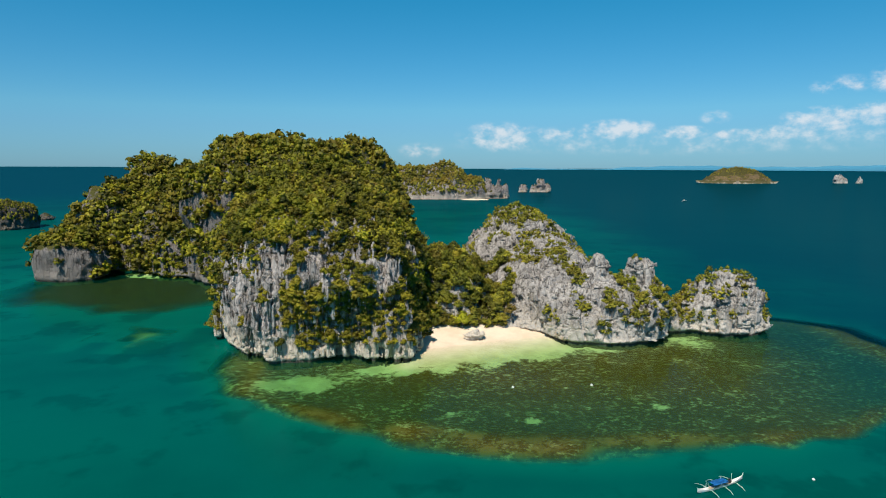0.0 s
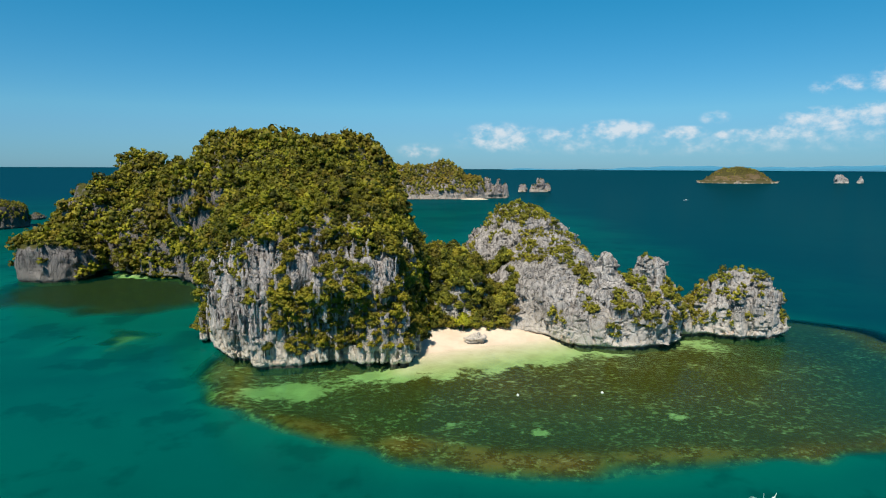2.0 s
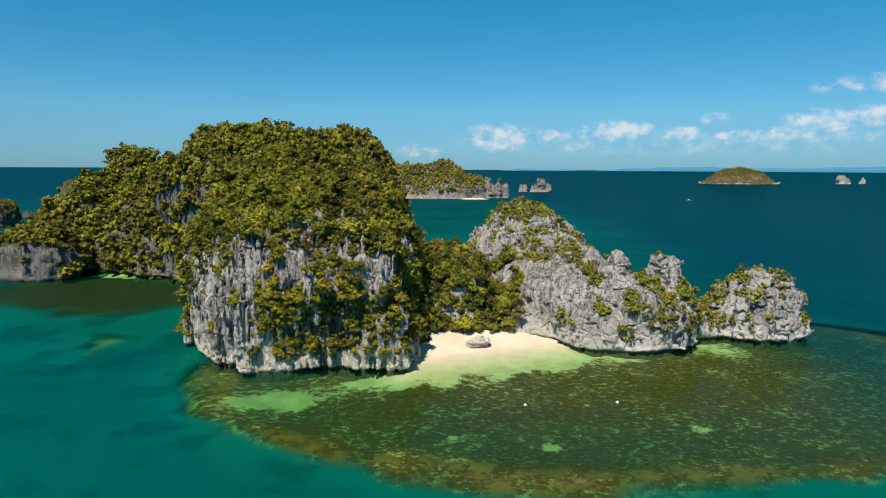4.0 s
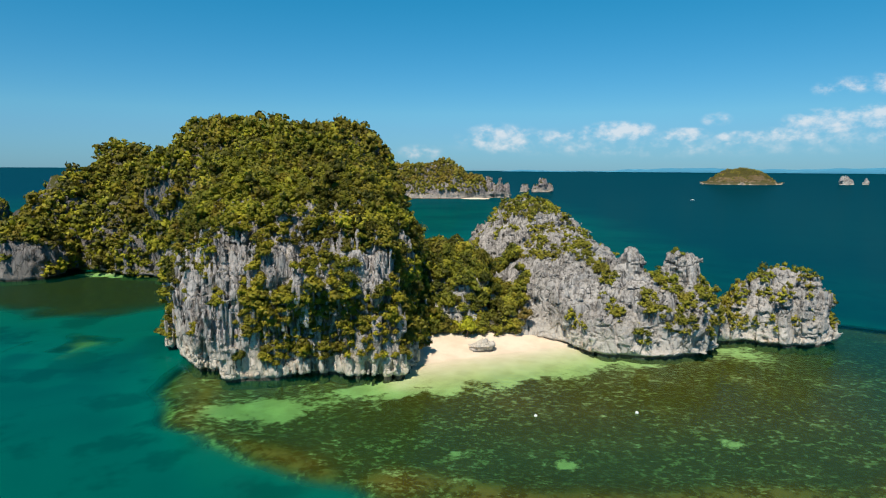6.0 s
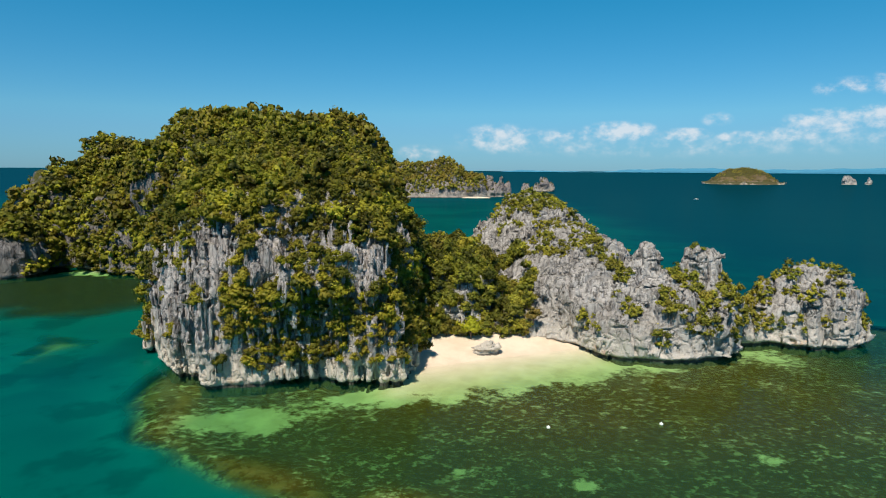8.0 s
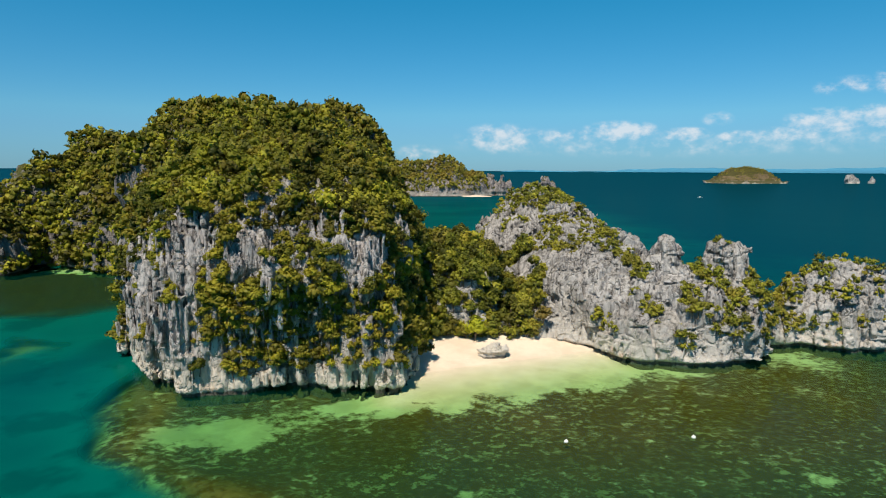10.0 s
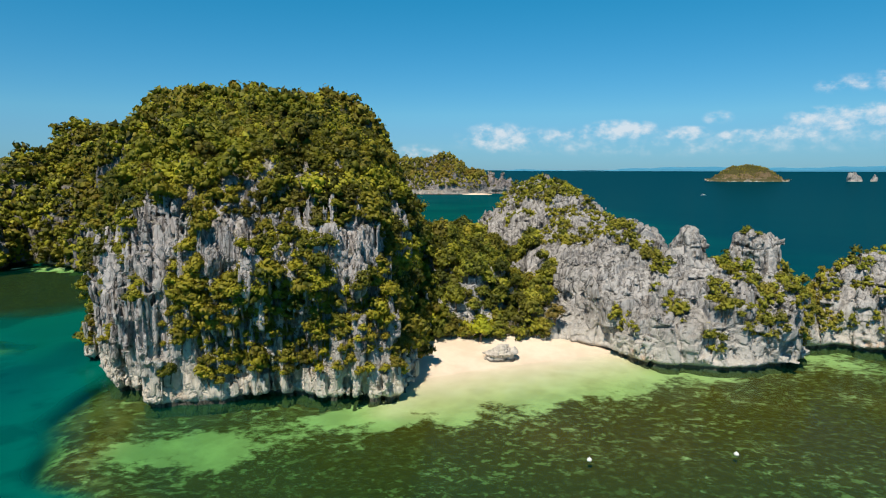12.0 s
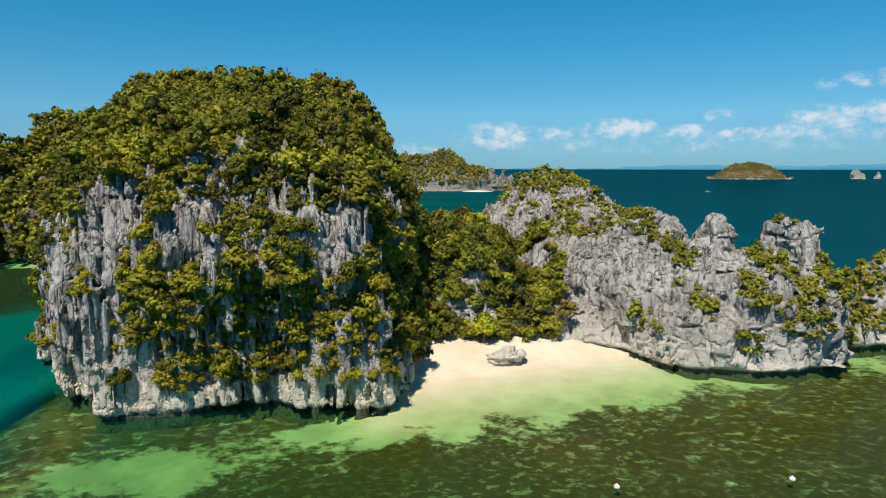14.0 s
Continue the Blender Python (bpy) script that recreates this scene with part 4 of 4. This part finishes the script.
for at, size in (((18.3, 154.4), 0.62), ((39.4, 156.1), 0.62), ((69.0, 107.3), 0.5)):
    buoy(at, size)


def tube(bm, points, radius, sides=7):
    rings = []
    for k, p in enumerate(points):
        a, b = Vector(points[max(k - 1, 0)]), Vector(points[min(k + 1, len(points) - 1)])
        q = (b - a).to_track_quat("Z", "Y")
        rr = radius if not isinstance(radius, (list, tuple)) else radius[k]
        rings.append([bm.verts.new(Vector(p) + q @ Vector((rr * math.cos(i * 2 * math.pi / sides), rr * math.sin(i * 2 * math.pi / sides), 0))) for i in range(sides)])
    for a, b in zip(rings, rings[1:]):
        for i in range(sides):
            j = (i + 1) % sides
            bm.faces.new((a[i], a[j], b[j], b[i]))
    bm.faces.new(rings[0][::-1])
    bm.faces.new(rings[-1])


def outrigger_boat(at, heading, scale=1.0):
    """A narrow hull with swept ends, a tarpaulin roof amidships and three bent cross arms."""
    root = tagged(new("outrigger_boat"), "slender white outrigger boat with blue tarpaulin roof", "boat")
    root.matrix_world = pose(at[0], at[1], 0, 0, 0, heading) @ Matrix.Scale(scale, 4)
    bm = bmesh.new()
    rings = []
    for k in range(17):
        s = k / 8 - 1
        w = 0.46 * (1 - abs(s) ** 2.6) + 0.03
        rise = 0.75 * abs(s) ** 4
        x = 6.1 * s
        rings.append([bm.verts.new(v) for v in ((x, -w, 0.5 + rise), (x, -0.7 * w, 0.1 + rise * 0.9), (x, 0, -0.2 + rise * 0.85), (x, 0.7 * w, 0.1 + rise * 0.9), (x, w, 0.5 + rise), (x, 0.8 * w, 0.45 + rise), (x, 0, 0.2 + rise * 0.95), (x, -0.8 * w, 0.45 + rise))])
    for a, b in zip(rings, rings[1:]):
        for i in range(8):
            j = (i + 1) % 8
            bm.faces.new((a[i], b[i], b[j], a[j]))
    bm.faces.new(rings[0])
    bm.faces.new(rings[-1][::-1])
    hull = part("hull", bm, WHITE, root, "white painted wooden hull with raised ends")
    bm = bmesh.new()
    for k in range(9):
        bmesh.ops.create_cube(bm, size=1, matrix=Matrix.LocRotScale((-2.6 + k * 0.62, 0, 0.47), None, (0.56, 0.78, 0.05)))
    part("deck", bm, WOOD, hull, "bare plank deck")
    bm = bmesh.new()
    grid = [[bm.verts.new((-2.6 + 3.9 * i / 12, -0.85 + 1.7 * j / 8, 1.3 + 0.2 * math.cos((j / 4 - 1) * 1.4) + 0.03 * math.sin(i * 1.7 + j))) for j in range(9)] for i in range(13)]
    for i in range(12):
        for j in range(8):
            bm.faces.new((grid[i][j], grid[i + 1][j], grid[i + 1][j + 1], grid[i][j + 1]))
    bmesh.ops.solidify(bm, geom=bm.faces[:], thickness=0.04)
    roof = part("roof", bm, BLUE, root, "blue tarpaulin roof sagging between poles")
    for px in (-2.5, -0.65, 1.2):
        for py in (-0.78, 0.78):
            bm = bmesh.new()
            tube(bm, [(px, py * 0.5, 0.45), (px, py, 0.9), (px, py, 1.36)], 0.03, 6)
            part("pole", bm, BAMBOO, roof)
    for px in (-3.5, 0.0, 3.2):
        bm = bmesh.new()
        tube(bm, [(px, -3.1, 0.0), (px, -2.4, 0.45), (px, -1.2, 0.68), (px, 0, 0.72), (px, 1.2, 0.68), (px, 2.4, 0.45), (px, 3.1, 0.0)], [0.035, 0.05, 0.055, 0.06, 0.055, 0.05, 0.035])
        part("cross_arm", bm, BAMBOO, root, "pale bent bamboo cross arm")
    for px in (-3.5, 0.4, 3.4):
        bm = bmesh.new()
        tube(bm, [(px, 0.35, 0.45), (px + 0.05, 0.4, 2.1)], 0.035, 6)
        part("mast_pole", bm, BAMBOO, root)
    bm = bmesh.new()
    bmesh.ops.create_cube(bm, size=1, matrix=Matrix.LocRotScale((2.3, 0, 0.72), None, (1.0, 0.6, 0.55)))
    bmesh.ops.create_cube(bm, size=1, matrix=Matrix.LocRotScale((2.6, 0.1, 1.1), None, (0.45, 0.4, 0.35)))
    bmesh.ops.bevel(bm, geom=bm.edges[:], offset=0.08, segments=2, affect="EDGES")
    part("engine_box", bm, DARK, hull, "dark engine box behind the roof")
    bm = bmesh.new()
    tube(bm, [(5.6, 0, 0.9), (6.1, 0, 1.3), (6.3, 0, 1.75)], [0.1, 0.08, 0.04])
    part("prow", bm, BAMBOO, hull, "pale upturned prow")
    bm = bmesh.new()
    tube(bm, [(-5.6, 0, 0.9), (-6.1, 0, 1.2), (-6.3, 0, 1.5)], [0.1, 0.08, 0.04])
    part("stern_post", bm, BAMBOO, hull)


outrigger_boat((50.4, 104.6), 25, 0.93)


def small_boat(at):
    root = tagged(new("small_boat"), "small white boat far out at sea", "boat")
    root.matrix_world = pose(at[0], at[1], 0.1, 0, 0, 8)
    bm = bmesh.new()
    rings = []
    for k in range(9):
        s = k / 4 - 1
        w = 1.0 * (1 - abs(s) ** 2.5) + 0.04
        rings.append([bm.verts.new(v) for v in ((4 * s, -w, 0.9), (4 * s, 0, -0.2), (4 * s, w, 0.9))])
    for a, b in zip(rings, rings[1:]):
        for i in range(3):
            j = (i + 1) % 3
            bm.faces.new((a[i], b[i], b[j], a[j]))
    part("hull", bm, WHITE, root)
    bm = bmesh.new()
    bmesh.ops.create_cube(bm, size=1, matrix=Matrix.LocRotScale((-0.3, 0, 1.4), None, (2.6, 1.3, 1.0)))
    bmesh.ops.bevel(bm, geom=bm.edges[:], offset=0.1, segments=2, affect="EDGES")
    part("cabin", bm, WHITE, root)


small_boat((388, 985))


def far_beach():
    bm = bmesh.new()
    bmesh.ops.create_uvsphere(bm, u_segments=24, v_segments=8, radius=1, matrix=Matrix.LocRotScale((52, 1010, -0.4), None, (24, 9, 2.2)))
    me = bpy.data.meshes.new("sand_bank")
    bm.to_mesh(me)
    bm.free()
    me.materials.append(SAND)
    tagged(new("sand_bank", me), "small white sand beach below a distant headland", "beach")


SAND = plain("white_sand", (0.72, 0.62, 0.47), 0.95, 0.2, 0.5, 0.1)
far_beach()


# ---- distance ----
def cloud_bank():
    m = Nodes("clouds")
    p = m.where((1 / 1000, 1 / 1000, 1 / 1000))
    xyz = m.add("SeparateXYZ")
    m.put(xyz.inputs[0], p)
    x, z = xyz.outputs[0], xyz.outputs[2]
    # kilometres along the bank and up; half width and half height; how thick
    puffs = ((0.42, 0.26, 0.26, 0.10, 0.7), (0.86, 0.27, 0.28, 0.06, 0.5), (1.26, 0.31, 0.21, 0.065, 0.95), (1.68, 0.28, 0.13, 0.045, 0.85),
             (1.86, 0.38, 0.08, 0.045, 0.6), (1.99, 0.25, 0.12, 0.045, 0.85), (2.24, 0.27, 0.17, 0.05, 0.65), (2.42, 0.35, 0.18, 0.07, 1.0),
             (2.67, 0.37, 0.12, 0.07, 1.0), (2.51, 0.56, 0.11, 0.055, 0.5), (2.74, 0.58, 0.11, 0.085, 0.9), (2.41, 0.55, 0.06, 0.045, 0.55),
             (-0.17, 0.155, 0.15, 0.06, 0.5), (1.5, 0.20, 1.3, 0.075, 0.34), (2.45, 0.24, 0.6, 0.07, 0.36))
    total = 0.0
    for cx, cz, w, h, thick in puffs:
        dx = m.math("DIVIDE", m.math("SUBTRACT", x, cx), w * 1.45)
        dz = m.math("DIVIDE", m.math("SUBTRACT", z, cz), h * 1.35)
        r2 = m.math("MULTIPLY_ADD", dx, dx, m.math("MULTIPLY", dz, dz))
        total = m.math("MAXIMUM", total, m.math("MULTIPLY", m.math("SUBTRACT", 1.0, r2, 0.0, True), thick))
    flat = m.add("Mapping")
    m.put(flat.inputs["Vector"], p)
    flat.inputs["Scale"].default_value = (1, 1, 1.5)
    fluff = m.noise(flat.outputs[0], 9.0, 8, 0.6)
    want = m.math("MULTIPLY_ADD", m.math("SUBTRACT", fluff, 0.5), m.math("MULTIPLY", m.step(total, 0.0, 0.5), 2.6), m.math("MULTIPLY", total, 0.85))
    alpha = m.math("MULTIPLY", m.step(want, 0.05, 1.25), 0.8)
    # sunlit cloud white is given off by the card itself
    glow = m.add("Emission")
    m.put(glow.inputs["Color"], (0.92, 0.9, 0.9)), m.put(glow.inputs["Strength"], 0.85)
    clear = m.add("BsdfTransparent")
    s = m.add("MixShader")
    m.put(s.inputs[0], m.math("MINIMUM", alpha, 0.62))
    m.put(s.inputs[1], clear.outputs[0]), m.put(s.inputs[2], glow.outputs[0])
    mat = m.done(s.outputs[0])
    n = 40
    a = np.radians(np.linspace(42, 138, n))
    low = np.stack([4650 * np.cos(a), 4650 * np.sin(a), np.full(n, 20.0)], 1)
    high = low + (0, 0, 900)
    i = np.arange(n - 1)
    me = mesh_of("backdrop_clouds", np.concatenate([low, high]), np.stack([i, i + 1, i + 1 + n, i + n], 1), mat)
    tagged(new("backdrop_clouds", me), "small white fair-weather clouds low over the sea", "clouds", kind="structure")


def far_coast():
    n = 160
    a = np.radians(np.linspace(85, 40, n))
    top = 26 + 26 * ease(np.degrees(a), 80, 62) + 9 * fbm(a * 18, 0 * a, 0 * a, 70, 4)
    ring = np.stack([4700 * np.cos(a), 4700 * np.sin(a), 0 * a + 10], 1)
    crest = ring.copy()
    crest[:, 2] = top
    back = ring * (1.03, 1.03, 1)
    i = np.arange(n - 1)
    faces = np.concatenate([np.stack([i, i + 1, i + 1 + n, i + n], 1), np.stack([i + n, i + 1 + n, i + 1 + 2 * n, i + 2 * n], 1)])
    m = Nodes("hazy_coast")
    # haze over the far hills is put into their blue colour
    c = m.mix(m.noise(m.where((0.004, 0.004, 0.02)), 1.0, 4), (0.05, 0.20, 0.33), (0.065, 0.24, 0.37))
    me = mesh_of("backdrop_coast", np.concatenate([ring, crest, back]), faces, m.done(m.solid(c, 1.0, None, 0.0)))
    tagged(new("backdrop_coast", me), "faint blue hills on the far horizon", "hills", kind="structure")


cloud_bank()
far_coast()
